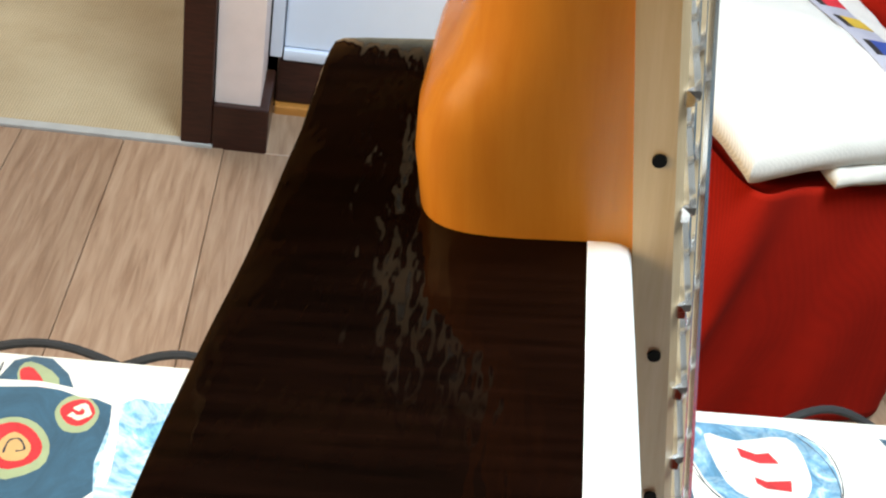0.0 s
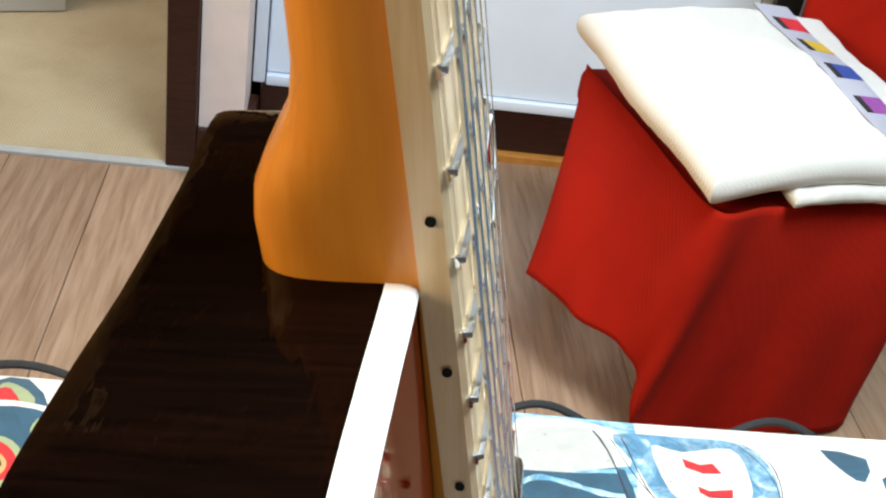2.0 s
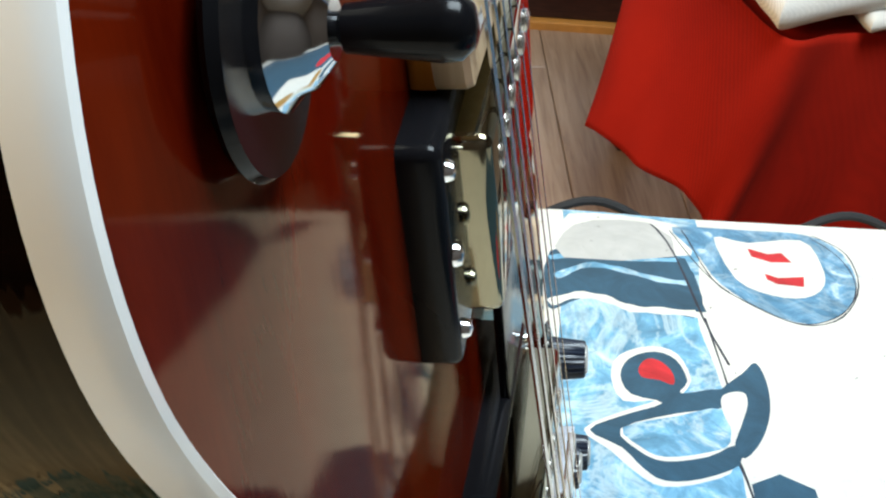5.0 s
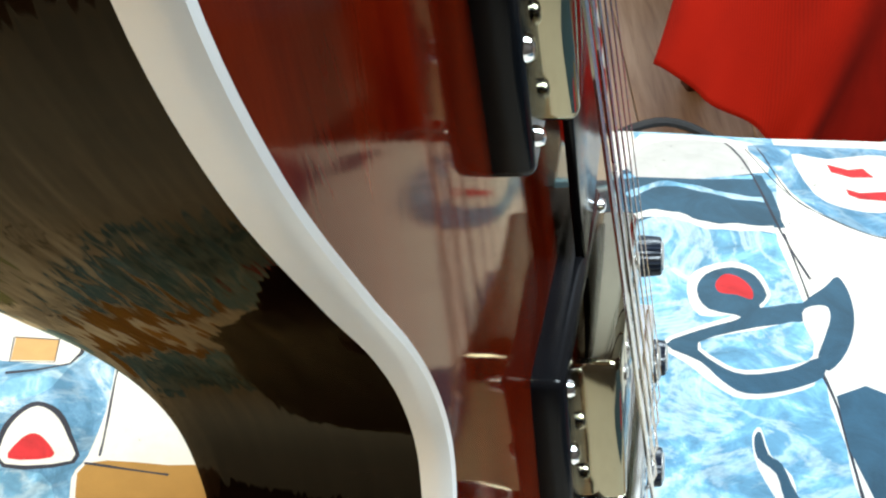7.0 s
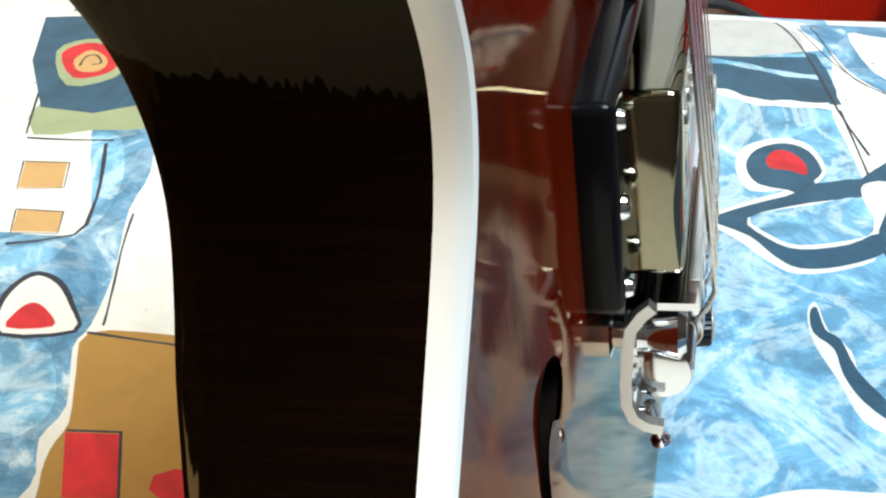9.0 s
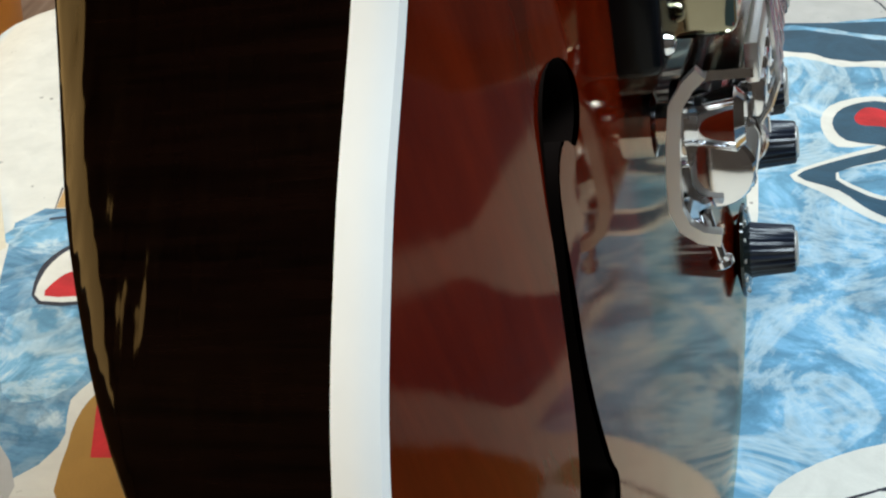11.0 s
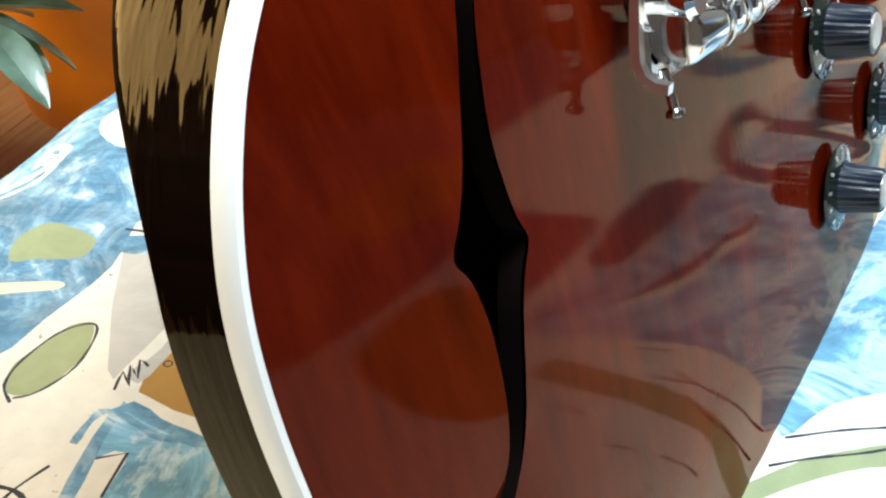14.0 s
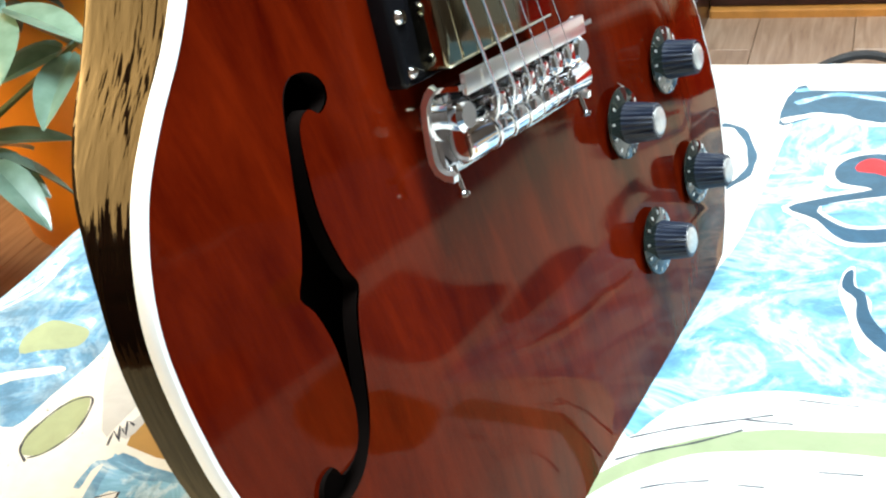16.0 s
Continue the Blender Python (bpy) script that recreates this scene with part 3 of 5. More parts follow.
B0, B1, A0, A1 = -0.95, 1.462, -1.72, 2.2
shell("floor", box(A0 - 0.1, A1 + 0.1, B0 - 0.1, B1 + 0.16, FLOOR - 0.08, FLOOR - 0.009), M_PLANK, "brown laminate plank floor", "floor")
shell("ceiling", box(A0 - 0.1, A1 + 0.1, B0 - 0.1, 3.2, CEIL, CEIL + 0.1), M_CEILING, "plain unseen beige ceiling, toned down to dim reflections", "ceiling")
shell("wall_south", box(A0 - 0.1, A1 + 0.1, B0 - 0.1, B0, FLOOR - 0.08, CEIL), M_DIM, "plain unseen wall behind the bed, darkened to dim reflections", "wall")
shell("wall_east", box(A1, A1 + 0.1, B0, B1, FLOOR - 0.08, CEIL), M_DIM, "plain unseen wall, darkened brown to dim reflections", "wall")
# west wall with the window's opening
WY0, WY1, WZ0, WZ1 = -0.82, 0.60, 0.38, 1.22
bm = box(A0 - 0.1, A0, B0, WY0, FLOOR - 0.08, CEIL)
for b in ((WY1, B1, FLOOR - 0.08, CEIL), (WY0, WY1, FLOOR - 0.08, WZ0), (WY0, WY1, WZ1, CEIL)):
    me = bpy.data.meshes.new("piece")
    t = box(A0 - 0.1, A0, *b)
    t.to_mesh(me)
    t.free()
    bm.from_mesh(me)
shell("wall_west", bm, M_WALL, "tan wall with a window opening", "wall")
win = shell("window_1", box(A0 - 0.10, A0 + 0.02, WY0, WY1, WZ0 - 0.03, WZ0), M_DOOR, "white framed window letting in daylight", "window")
for nm, b in (("window_frame", (WY0, WY0 + 0.05, WZ0, WZ1)), ("window_frame", (WY1 - 0.05, WY1, WZ0, WZ1)), ("window_frame", (WY0 + 0.05, WY1 - 0.05, WZ1 - 0.05, WZ1)), ("window_frame", (0.0, 0.04, WZ0, WZ1 - 0.05))):
    part(nm, box(A0 - 0.07, A0 - 0.02, *b, 0.003), M_DOOR, win)
# north wall: left of the doorway it opens to a carpeted passage
shell("wall_north_left", box(A0, -0.95, B1, B1 + 0.1, FLOOR - 0.08, CEIL), M_WALL, "plain tan wall beside the doorway", "wall")
shell("wall_north_lintel", box(-0.95, -0.19, B1, B1 + 0.1, 1.62, CEIL), M_WALL, "plain tan wall over the doorway", "wall")
shell("wall_pier", box(-0.245, -0.175, B1 + 0.002, B1 + 0.14, FLOOR + 0.075, CEIL), M_PINK, "pale pink painted pier between two doors", "wall")
shell("wall_north_right", box(0.66, A1, B1 + 0.14, B1 + 0.24, FLOOR - 0.08, CEIL), M_GREY, "grey painted wall beside the white door", "wall")
shell("wall_passage", box(-1.6, 0.2, 3.1, 3.2, FLOOR - 0.08, CEIL), M_WALL, "plain wall at the passage's far end", "wall")
shell("wall_passage_west", box(-1.6, -1.5, B1 + 0.1, 3.1, FLOOR - 0.08, CEIL), M_WALL, "plain wall along the passage", "wall")
shell("carpet", box(-1.5, -0.245, B1 + 0.004, 3.1, FLOOR - 0.08, FLOOR + 0.004), M_CARPET, "beige sisal carpet in the passage", "carpet")
shell("threshold", box(-0.98, -0.245, B1 - 0.016, B1 + 0.004, FLOOR - 0.008, FLOOR + 0.006, 0.002), M_GREY, "grey metal threshold strip in the doorway", "trim")
shell("trim", box(-0.295, -0.247, B1 - 0.012, B1 + 0.14, FLOOR - 0.008, CEIL - 0.2, 0.003), M_DARKWOOD, "dark brown wooden door post", "trim")
shell("baseboard", box(-0.247, -0.160, B1 - 0.012, B1 + 0.14, FLOOR - 0.008, FLOOR + 0.075, 0.003), M_DARKWOOD, "dark brown baseboard round the pier", "trim")
# the white door in its recess
door = shell("door_1", box(-0.150, 0.66, B1 + 0.146, B1 + 0.19, FLOOR + 0.115, FLOOR + 2.05, 0.004), M_DOOR, "white painted door panel over a brown plinth", "door")
part("door_edge", box(-0.172, -0.152, B1 + 0.135, B1 + 0.19, FLOOR + 0.10, FLOOR + 2.05, 0.002), M_DOOR, door)
part("bottom_rail", box(-0.150, 0.66, B1 + 0.136, B1 + 0.19, FLOOR + 0.095, FLOOR + 0.114, 0.003), M_DOOR, door)
shell("plinth", box(-0.158, 0.9, B1 + 0.140, B1 + 0.20, FLOOR + 0.016, FLOOR + 0.094, 0.003), M_DARKWOOD, "dark brown wooden plinth below the door", "trim")
shell("floor_strip", box(-0.158, 0.9, B1 + 0.125, B1 + 0.20, FLOOR - 0.008, FLOOR + 0.015, 0.003), M_ORANGE, "orange wooden strip along the floor", "trim")
# far thing in the passage
cab = part("passage_cabinet", box(-1.45, -0.60, 2.20, 2.60, FLOOR + 0.005, FLOOR + 0.75, 0.006), M_CEIL, None)
cab.matrix_world = ROOM @ Matrix.Translation((-0.02, 2.2, 0)) @ Matrix.Rotation(radians(18), 4, "Z") @ Matrix.Translation((0.02, -2.2, 0))
tagged(cab, "low white cabinet standing on the passage carpet", "cabinet")

# ---- chair under a red cover, folded towel on it ----
def drape(name, rows, mat, parent, label="", fold=0.0, waves=5.0, seed=0.0):
    """A cloth sheet over a grid of rows; folds ripple it along its rows, more towards the hem."""
    bm = bmesh.new()
    R, C = len(rows), len(rows[0])
    vs = []
    for i, row in enumerate(rows):
        line = []
        for j, p in enumerate(row):
            p = Vector(p)
            a, b, c, d = Vector(row[max(j - 1, 0)]), Vector(row[min(j + 1, C - 1)]), Vector(rows[max(i - 1, 0)][j]), Vector(rows[min(i + 1, R - 1)][j])
            nrm = (b - a).cross(d - c)
            nrm = nrm.normalized() if nrm.length > 1e-9 else Vector((0, 0, 1))
            h = i / max(1, R - 1)
            amp = fold * h * (math.sin(waves * 6.283 * j / (C - 1) + seed + 1.3 * math.sin(3 * h)) + 0.5 * math.sin(waves * 14.1 * j / (C - 1) + seed * 2))
            line.append(bm.verts.new(p + nrm * amp))
        vs.append(line)
    for i in range(R - 1):
        for j in range(C - 1):
            bm.faces.new((vs[i][j], vs[i][j + 1], vs[i + 1][j + 1], vs[i + 1][j]))
    ob = part(name, bm, mat, parent, label)
    s = ob.modifiers.new("thickness", "SOLIDIFY")
    s.thickness = 0.003
    return ob


def grid(p00, p01, p10, p11, R, C, sag=0.0):
    out = []
    for i in range(R):
        s = i / (R - 1)
        row = []
        for j in range(C):
            t = j / (C - 1)
            p = (1 - s) * ((1 - t) * Vector(p00) + t * Vector(p01)) + s * ((1 - t) * Vector(p10) + t * Vector(p11))
            row.append(p)
        out.append(row)
    return out


SEAT = FLOOR + 0.345
chair = new("chair")
chair.matrix_world = ROOM
tagged(chair, "chair under a loose red cotton cover", "chair")
CA, CB, CC, CD = (0.385, 0.888), (0.700, 0.965), (0.640, 1.330), (0.300, 1.255)   # seat corners: front left, front right, back right, back left
part("seat", box(0.0, 0.33, 0.0, 0.37, FLOOR + 0.29, SEAT - 0.004, 0.012, 3, Matrix.Translation((0.375, 0.895, 0)) @ Matrix.Rotation(radians(13), 4, "Z")), M_RED, chair)
for da, db in ((0.03, 0.03), (0.30, 0.03), (0.03, 0.33), (0.30, 0.33)):
    part("leg", box(da - 0.015, da + 0.015, db - 0.015, db + 0.015, FLOOR - 0.008, FLOOR + 0.29, 0.003, 2, Matrix.Translation((0.375, 0.895, 0)) @ Matrix.Rotation(radians(13), 4, "Z")), M_DARKWOOD, chair)
z3 = lambda p, z: (p[0], p[1], z)
top_line = spline([z3(CD, SEAT), z3(((CD[0] + CA[0]) / 2, (CD[1] + CA[1]) / 2), SEAT), z3(CA, SEAT), (0.46, 0.904, SEAT), (0.60, 0.938, SEAT), z3(CB, SEAT), (0.672, 1.15, SEAT), z3(CC, SEAT)], 14, False)
hem_line = spline([(0.222, 1.03, FLOOR + 0.145), (0.285, 0.965, FLOOR + 0.13), (0.345, 0.884, FLOOR + 0.115), (0.375, 0.880, FLOOR + 0.012), (0.52, 0.905, FLOOR + 0.004), (0.69, 0.945, FLOOR + 0.010), (0.700, 1.14, FLOOR + 0.01), (0.670, 1.36, FLOOR + 0.01)], 14, False)
skirt = []
for i in range(30):
    s = i / 29
    skirt.append([top_line[j].lerp(hem_line[j], s) + Vector((0, -0.012 * math.sin(math.pi * s), 0)) for j in range(len(top_line))])
drape("cover", skirt, M_RED, chair, "loose red cotton cover", 0.009, 4.2, 0.9)
drape("backrest_cover", grid((0.62, 1.42, SEAT + 0.42), (0.98, 1.30, SEAT + 0.42), (0.625, 1.34, SEAT - 0.02), (0.90, 1.16, SEAT - 0.02), 20, 30), M_RED, chair, "", 0.006, 1.5, 0.3)
part("backrest", box(0.0, 0.34, 0.02, 0.05, SEAT - 0.02, SEAT + 0.41, 0.01, 2, Matrix.Translation((0.64, 1.40, 0)) @ Matrix.Rotation(radians(-22), 4, "Z")), M_DARKWOOD, chair)

towel = new("towel")
towel.matrix_world = ROOM
tagged(towel, "folded white terry towel with a lilac woven band", "towel")


def towel_at(s, t, lift=0.0):
    """s from front to back, t from left to right, over the seat's corners."""
    p = (1 - s) * ((1 - t) * Vector(CA) + t * Vector(CB)) + s * ((1 - t) * Vector(CD) + t * Vector(CC))
    z = SEAT + 0.030 + 0.030 * math.sin(math.pi * min(1, max(0, t))) * 0.6 + 0.02 * s + lift
    return Vector((p.x, p.y, z + 0.003 * math.sin(9 * s + 4 * t)))


def pad(s0, s1, t0, t1, thick, lift, nx=30, ny=24, soft=0.0):
    bm = bmesh.new()
    top, bot = [], []
    ls, lt = 0.37 * (s1 - s0), 0.33 * (t1 - t0)
    ease = lambda k, n: k / n if not soft else 0.5 - 0.5 * math.cos(math.pi * k / n)
    for i in range(nx + 1):
        r0, r1 = [], []
        for j in range(ny + 1):
            fi, fj = ease(i, nx), ease(j, ny)
            s, t = s0 + (s1 - s0) * fi, t0 + (t1 - t0) * fj
            d = min(fi * ls, (1 - fi) * ls, fj * lt, (1 - fj) * lt) / (thick * 0.55 if soft else 0.002)
            dz = math.sqrt(max(0.0, 1 - (1 - min(1.0, d)) ** 2)) if soft else (0.3 + 0.7 * min(1, d))
            dz *= 1 + soft * noise.noise(Vector((s * 9, t * 9, 1.0)))
            p = towel_at(s, t, lift)
            r0.append(bm.verts.new(p + Vector((0, 0, thick * (0.5 * dz)))))
            r1.append(bm.verts.new(p - Vector((0, 0, thick * (0.5 * dz) + 0.0005))))
        top.append(r0)
        bot.append(r1)
    for i in range(nx):
        for j in range(ny):
            bm.faces.new((top[i][j], top[i][j + 1], top[i + 1][j + 1], top[i + 1][j]))
            bm.faces.new((bot[i][j], bot[i + 1][j], bot[i + 1][j + 1], bot[i][j + 1]))
    for i in range(nx):
        for j in (0, ny):
            bm.faces.new((top[i][j], top[i + 1][j], bot[i + 1][j], bot[i][j]))
    for j in range(ny):
        for i in (0, nx):
            bm.faces.new((top[i][j], top[i][j + 1], bot[i][j + 1], bot[i][j]))
    return bm


part("terry_body", pad(-0.03, 1.06, -0.05, 1.06, 0.052, -0.002, 56, 48, 0.16), M_TOWEL, towel)
part("lining", pad(-0.055, 0.10, 0.28, 1.05, 0.018, -0.030, 16, 26, 0.5), M_LACE, towel, "thin off-white lining below the fold")
band = part("woven_band", pad(0.0, 1.05, 0.70, 0.86, 0.004, 0.0258, 40, 6), M_TAPE, towel, "lilac woven band")
for s, col in ((0.06, (0.55, 0.015, 0.02)), (0.29, (0.25, 0.06, 0.28)), (0.50, (0.02, 0.05, 0.25)), (0.70, (0.55, 0.36, 0.03)), (0.89, (0.55, 0.015, 0.03))):
    mt = plain("woven_square", col, 0.9)
    sq = part("woven_square", pad(s - 0.050, s + 0.050, 0.755, 0.85, 0.0016, 0.0282, 4, 4), mt, band)
    part("dark_edge", pad(s - 0.050, s + 0.050, 0.725, 0.755, 0.0016, 0.0282, 4, 2), M_BLACKCLOTH, band)

# small board leaning by the door, and a low black rail
bd = part("leaning_board", box(-0.055, 0.055, -0.008, 0.008, 0.0, 0.46, 0.006, 3), M_BLACKMETAL, None)
bd.matrix_world = ROOM @ Matrix.Translation((0.715, B1 + 0.06, FLOOR - 0.006)) @ Matrix.Rotation(radians(-6), 4, "X")
tagged(bd, "black board with an orange edge leaning on the wall", "board")
part("edge_band", box(0.056, 0.066, -0.009, 0.009, 0.0, 0.46, 0.003), M_ORANGE, bd, "orange edge")
rl = part("floor_rail", box(-0.02, 0.02, -0.55, 0.15, 0.0, 0.05, 0.004), M_BLACKMETAL, None)
rl.matrix_world = ROOM @ Matrix.Translation((0.84, 1.18, FLOOR - 0.008)) @ Matrix.Rotation(radians(14), 4, "Z")
tagged(rl, "low black rail lying on the floor", "rail")

# ceiling lamp
cl = part("ceiling_lamp", lathe([(0.30, 0.0), (0.31, 0.03), (0.30, 0.06)], 48, Matrix.Translation((0.45, 0.12, CEIL - 0.06))), M_CEIL, None)
cl.matrix_world = ROOM
tagged(cl, "round white ceiling lamp", "lamp")


# ---- bed and its printed cover ----
FAR, LEFT, RIGHT, NEAR = 0.437, -0.352, 1.45, -0.90
bed = part("bed", box(LEFT + 0.03, RIGHT, NEAR, FAR - 0.03, FLOOR - 0.008, -0.035, 0.03, 3), M_BLACKCLOTH, None)
bed.matrix_world = ROOM
tagged(bed, "low bed with a dark base below a printed cover", "bed")


def swell(x, y):
    """Lie of the cover: soft waves and creases."""
    n1 = noise.noise(Vector((x * 4.2, y * 4.2, 0.3)))
    n2 = noise.noise(Vector((x * 13, y * 11, 4.0)))
    puff = min(1.0, max(0.0, (-0.15 - x) / 0.08)) * min(1.0, max(0.0, (0.20 - y) / 0.10))
    fold = 1 - abs(noise.noise(Vector((x * 7 + y * 5, y * 9 - x * 3, 9.0))))
    return -0.003 + 0.004 * n1 + 0.0015 * n2 + puff * (0.005 * fold ** 4 - 0.002)


PALETTE = {
    "white": (0.70, 0.68, 0.62), "cream": (0.68, 0.61, 0.47), "blue": (0.075, 0.205, 0.33), "deep": (0.022, 0.070, 0.115), "pale": (0.12, 0.30, 0.45),
    "red": (0.50, 0.016, 0.022), "green": (0.29, 0.33, 0.18), "tan": (0.36, 0.19, 0.04), "ink": (0.02, 0.022, 0.035), "grey": (0.46, 0.45, 0.43), "sand": (0.52, 0.31, 0.12),
}
INK = list(PALETTE)


def print_material(name, colour):
    m, n, l, p = nodes_of("cover_" + name)
    v = coords(n, l)
    blot = noise_at(n, l, v, 24.0, 7, 0.66, 1.8)
    fine = noise_at(n, l, v, 70.0, 4, 0.6, 0.6)
    if name in ("blue", "pale"):
        base = ramp(n, l, blot, [(0.30, tuple(c * 0.62 for c in colour)), (0.46, colour), (0.565, tuple(min(1, c * 1.35 + 0.04) for c in colour)), (0.66, (0.55, 0.66, 0.70))])
        k = 0.55 if name == "pale" else 0.22
        vein = noise_at(n, l, v, 15.0, 6, 0.62, 1.3)
        streak = ramp(n, l, vein, [(0.45, (0, 0, 0)), (0.495, (k, k, k)), (0.52, (k * 0.7, k * 0.7, k * 0.7)), (0.56, (0, 0, 0))])
        base = mixed(n, l, streak, base, (0.60, 0.70, 0.72))
        edge = ramp(n, l, noise_at(n, l, v, 14.0, 5, 0.6, 1.5), [(0.53, (0, 0, 0)), (0.57, (0.38, 0.38, 0.38)), (0.62, (0, 0, 0))])
        base = mixed(n, l, edge, base, tuple(c * 0.5 for c in colour))
    elif name in ("deep", "ink", "red"):
        base = ramp(n, l, blot, [(0.3, tuple(c * 0.7 for c in colour)), (0.7, tuple(c * 1.35 for c in colour))])
    else:
        base = ramp(n, l, blot, [(0.3, tuple(c * 0.90 for c in colour)), (0.6, colour), (0.75, tuple(min(1, c * 1.06) for c in colour))])
    if name in ("white", "cream", "grey"):
        speck = ramp(n, l, noise_at(n, l, v, 190.0, 2, 0.5), [(0.735, (0, 0, 0)), (0.77, (0.7, 0.7, 0.7))])
        base = mixed(n, l, speck, base, (0.10, 0.09, 0.08))
    l.new(mixed(n, l, 0.30, base, ramp(n, l, fine, [(0.35, (0.72, 0.72, 0.72)), (0.65, (1, 1, 1))]), "MULTIPLY"), p.inputs["Base Color"])
    p.inputs["Roughness"].default_value = 0.9
    p.inputs["Sheen Weight"].default_value = 0.1
    weave = noise_at(n, l, v, 900.0, 2)
    bump(n, l, p, weave, 0.35, 0.0004)
    return m


MOTIFS = []


def motif(ink, pts, smooth=4):
    MOTIFS.append((ink, [Vector(p) for p in (spline(pts, smooth) if smooth > 1 else pts)]))


def ring_of(ink, cx, cy, rx, ry, turn=0.0, wob=0.06, n=20):
    pts = []
    for k in range(n):
        a = 2 * math.pi * k / n
        r = 1 + wob * math.sin(3 * a + cx * 40) + wob * 0.6 * math.sin(5 * a + cy * 30)
        x, y = rx * r * math.cos(a), ry * r * math.sin(a)
        pts.append(Vector((cx + x * math.cos(turn) - y * math.sin(turn), cy + x * math.sin(turn) + y * math.cos(turn))))
    MOTIFS.append((ink, pts))


def stroke(ink, pts, width, smooth=4):
    line = [Vector(p) for p in (spline(pts, smooth, False) if smooth > 1 else pts)]
    left, right = [], []
    for i, p in enumerate(line):
        t = (line[min(i + 1, len(line) - 1)] - line[max(i - 1, 0)]).normalized()
        w = width * (0.5 + 0.12 * math.sin(i * 1.7))
        left.append(p + w * Vector((-t.y, t.x)))
        right.append(p - w * Vector((-t.y, t.x)))
    MOTIFS.append((ink, left + right[::-1]))

motif("pale", [(0.025, 0.557), (0.106, 0.549), (0.106, 0.343), (0.117, 0.281), (0.124, 0.221), (0.150, 0.150), (0.170, 0.092), (0.116, 0.085), (0.102, 0.083), (0.080, 0.079), (0.059, 0.068), (0.040, 0.051), (0.030, 0.030), (0.020, 0.060), (0.026, 0.154), (0.030, 0.199), (0.026, 0.277), (0.024, 0.330)], 3)
motif("white", [(0.024, 0.435), (0.061, 0.447), (0.095, 0.440), (0.103, 0.400), (0.026, 0.385)], 2)
motif("deep", [(0.014, 0.379), (0.048, 0.388), (0.096, 0.396), (0.108, 0.340), (0.081, 0.337), (0.062, 0.336), (0.046, 0.341), (0.030, 0.331), (0.016, 0.323)], 3)
stroke("pale", [(0.014, 0.372), (0.041, 0.383), (0.062, 0.384), (0.096, 0.393)], 0.004, 4)
stroke("white", [(0.017, 0.327), (0.033, 0.338), (0.049, 0.339), (0.065, 0.334), (0.084, 0.337), (0.108, 0.340)], 0.006, 4)
stroke("pale", [(0.019, 0.353), (0.038, 0.370), (0.058, 0.371), (0.082, 0.368), (0.101, 0.369)], 0.005, 4)
motif("grey", [(0.021, 0.401), (0.039, 0.425), (0.076, 0.436), (0.093, 0.396), (0.023, 0.374)], 2)
stroke("deep", [(0.096, 0.395), (0.101, 0.372), (0.107, 0.342)], 0.006, 2)
stroke("white", [(0.108, 0.337), (0.116, 0.293), (0.123, 0.267), (0.124, 0.232), (0.128, 0.202), (0.133, 0.167), (0.136, 0.142)], 0.007, 3)
stroke("ink", [(0.109, 0.337), (0.117, 0.293), (0.121, 0.268)], 0.0012, 3)
stroke("ink", [(0.121, 0.226), (0.127, 0.202), (0.131, 0.167), (0.134, 0.142)], 0.0016, 3)
motif("white", [(0.042, 0.230), (0.062, 0.247), (0.079, 0.259), (0.062, 0.255), (0.055, 0.272), (0.059, 0.291), (0.077, 0.303), (0.092, 0.300), (0.099, 0.280), (0.094, 0.265), (0.116, 0.273), (0.120, 0.223), (0.105, 0.207), (0.083, 0.199), (0.070, 0.205), (0.056, 0.218)], 3)
motif("deep", [(0.045, 0.230), (0.062, 0.244), (0.083, 0.258), (0.066, 0.261), (0.060, 0.275), (0.065, 0.290), (0.079, 0.299), (0.091, 0.295), (0.097, 0.279), (0.093, 0.268), (0.116, 0.277), (0.117, 0.263), (0.091, 0.252), (0.061, 0.234), (0.070, 0.221), (0.084, 0.216), (0.106, 0.224), (0.120, 0.235), (0.122, 0.222), (0.102, 0.208), (0.084, 0.203), (0.073, 0.209), (0.062, 0.221)], 3)
motif("pale", [(0.062, 0.235), (0.091, 0.250), (0.115, 0.261), (0.118, 0.237), (0.106, 0.227), (0.084, 0.219), (0.072, 0.223)], 3)
motif("red", [(0.070, 0.283), (0.075, 0.292), (0.083, 0.291), (0.089, 0.283), (0.089, 0.274), (0.081, 0.276), (0.072, 0.276)], 3)
motif("deep", [(0.115, 0.276), (0.128, 0.293), (0.136, 0.304), (0.141, 0.289), (0.141, 0.266), (0.135, 0.243), (0.125, 0.227), (0.120, 0.234), (0.124, 0.249), (0.129, 0.268), (0.127, 0.277), (0.117, 0.267)], 3)
motif("white", [(0.116, 0.272), (0.127, 0.277), (0.128, 0.265), (0.123, 0.247), (0.119, 0.248), (0.115, 0.260)], 3)
motif("white", [(0.086, 0.175), (0.090, 0.182), (0.094, 0.166), (0.103, 0.155), (0.106, 0.139), (0.118, 0.125), (0.125, 0.110), (0.117, 0.112), (0.105, 0.118), (0.097, 0.137), (0.088, 0.157)], 3)
motif("deep", [(0.087, 0.175), (0.090, 0.179), (0.093, 0.166), (0.099, 0.161), (0.105, 0.144), (0.117, 0.128), (0.126, 0.113), (0.120, 0.116), (0.106, 0.128), (0.099, 0.141), (0.096, 0.155), (0.088, 0.163)], 3)
motif("blue", [(0.092, 0.434), (0.146, 0.447), (0.182, 0.451), (0.203, 0.430), (0.207, 0.396), (0.194, 0.365), (0.172, 0.349), (0.146, 0.353), (0.120, 0.374), (0.108, 0.400)], 3)
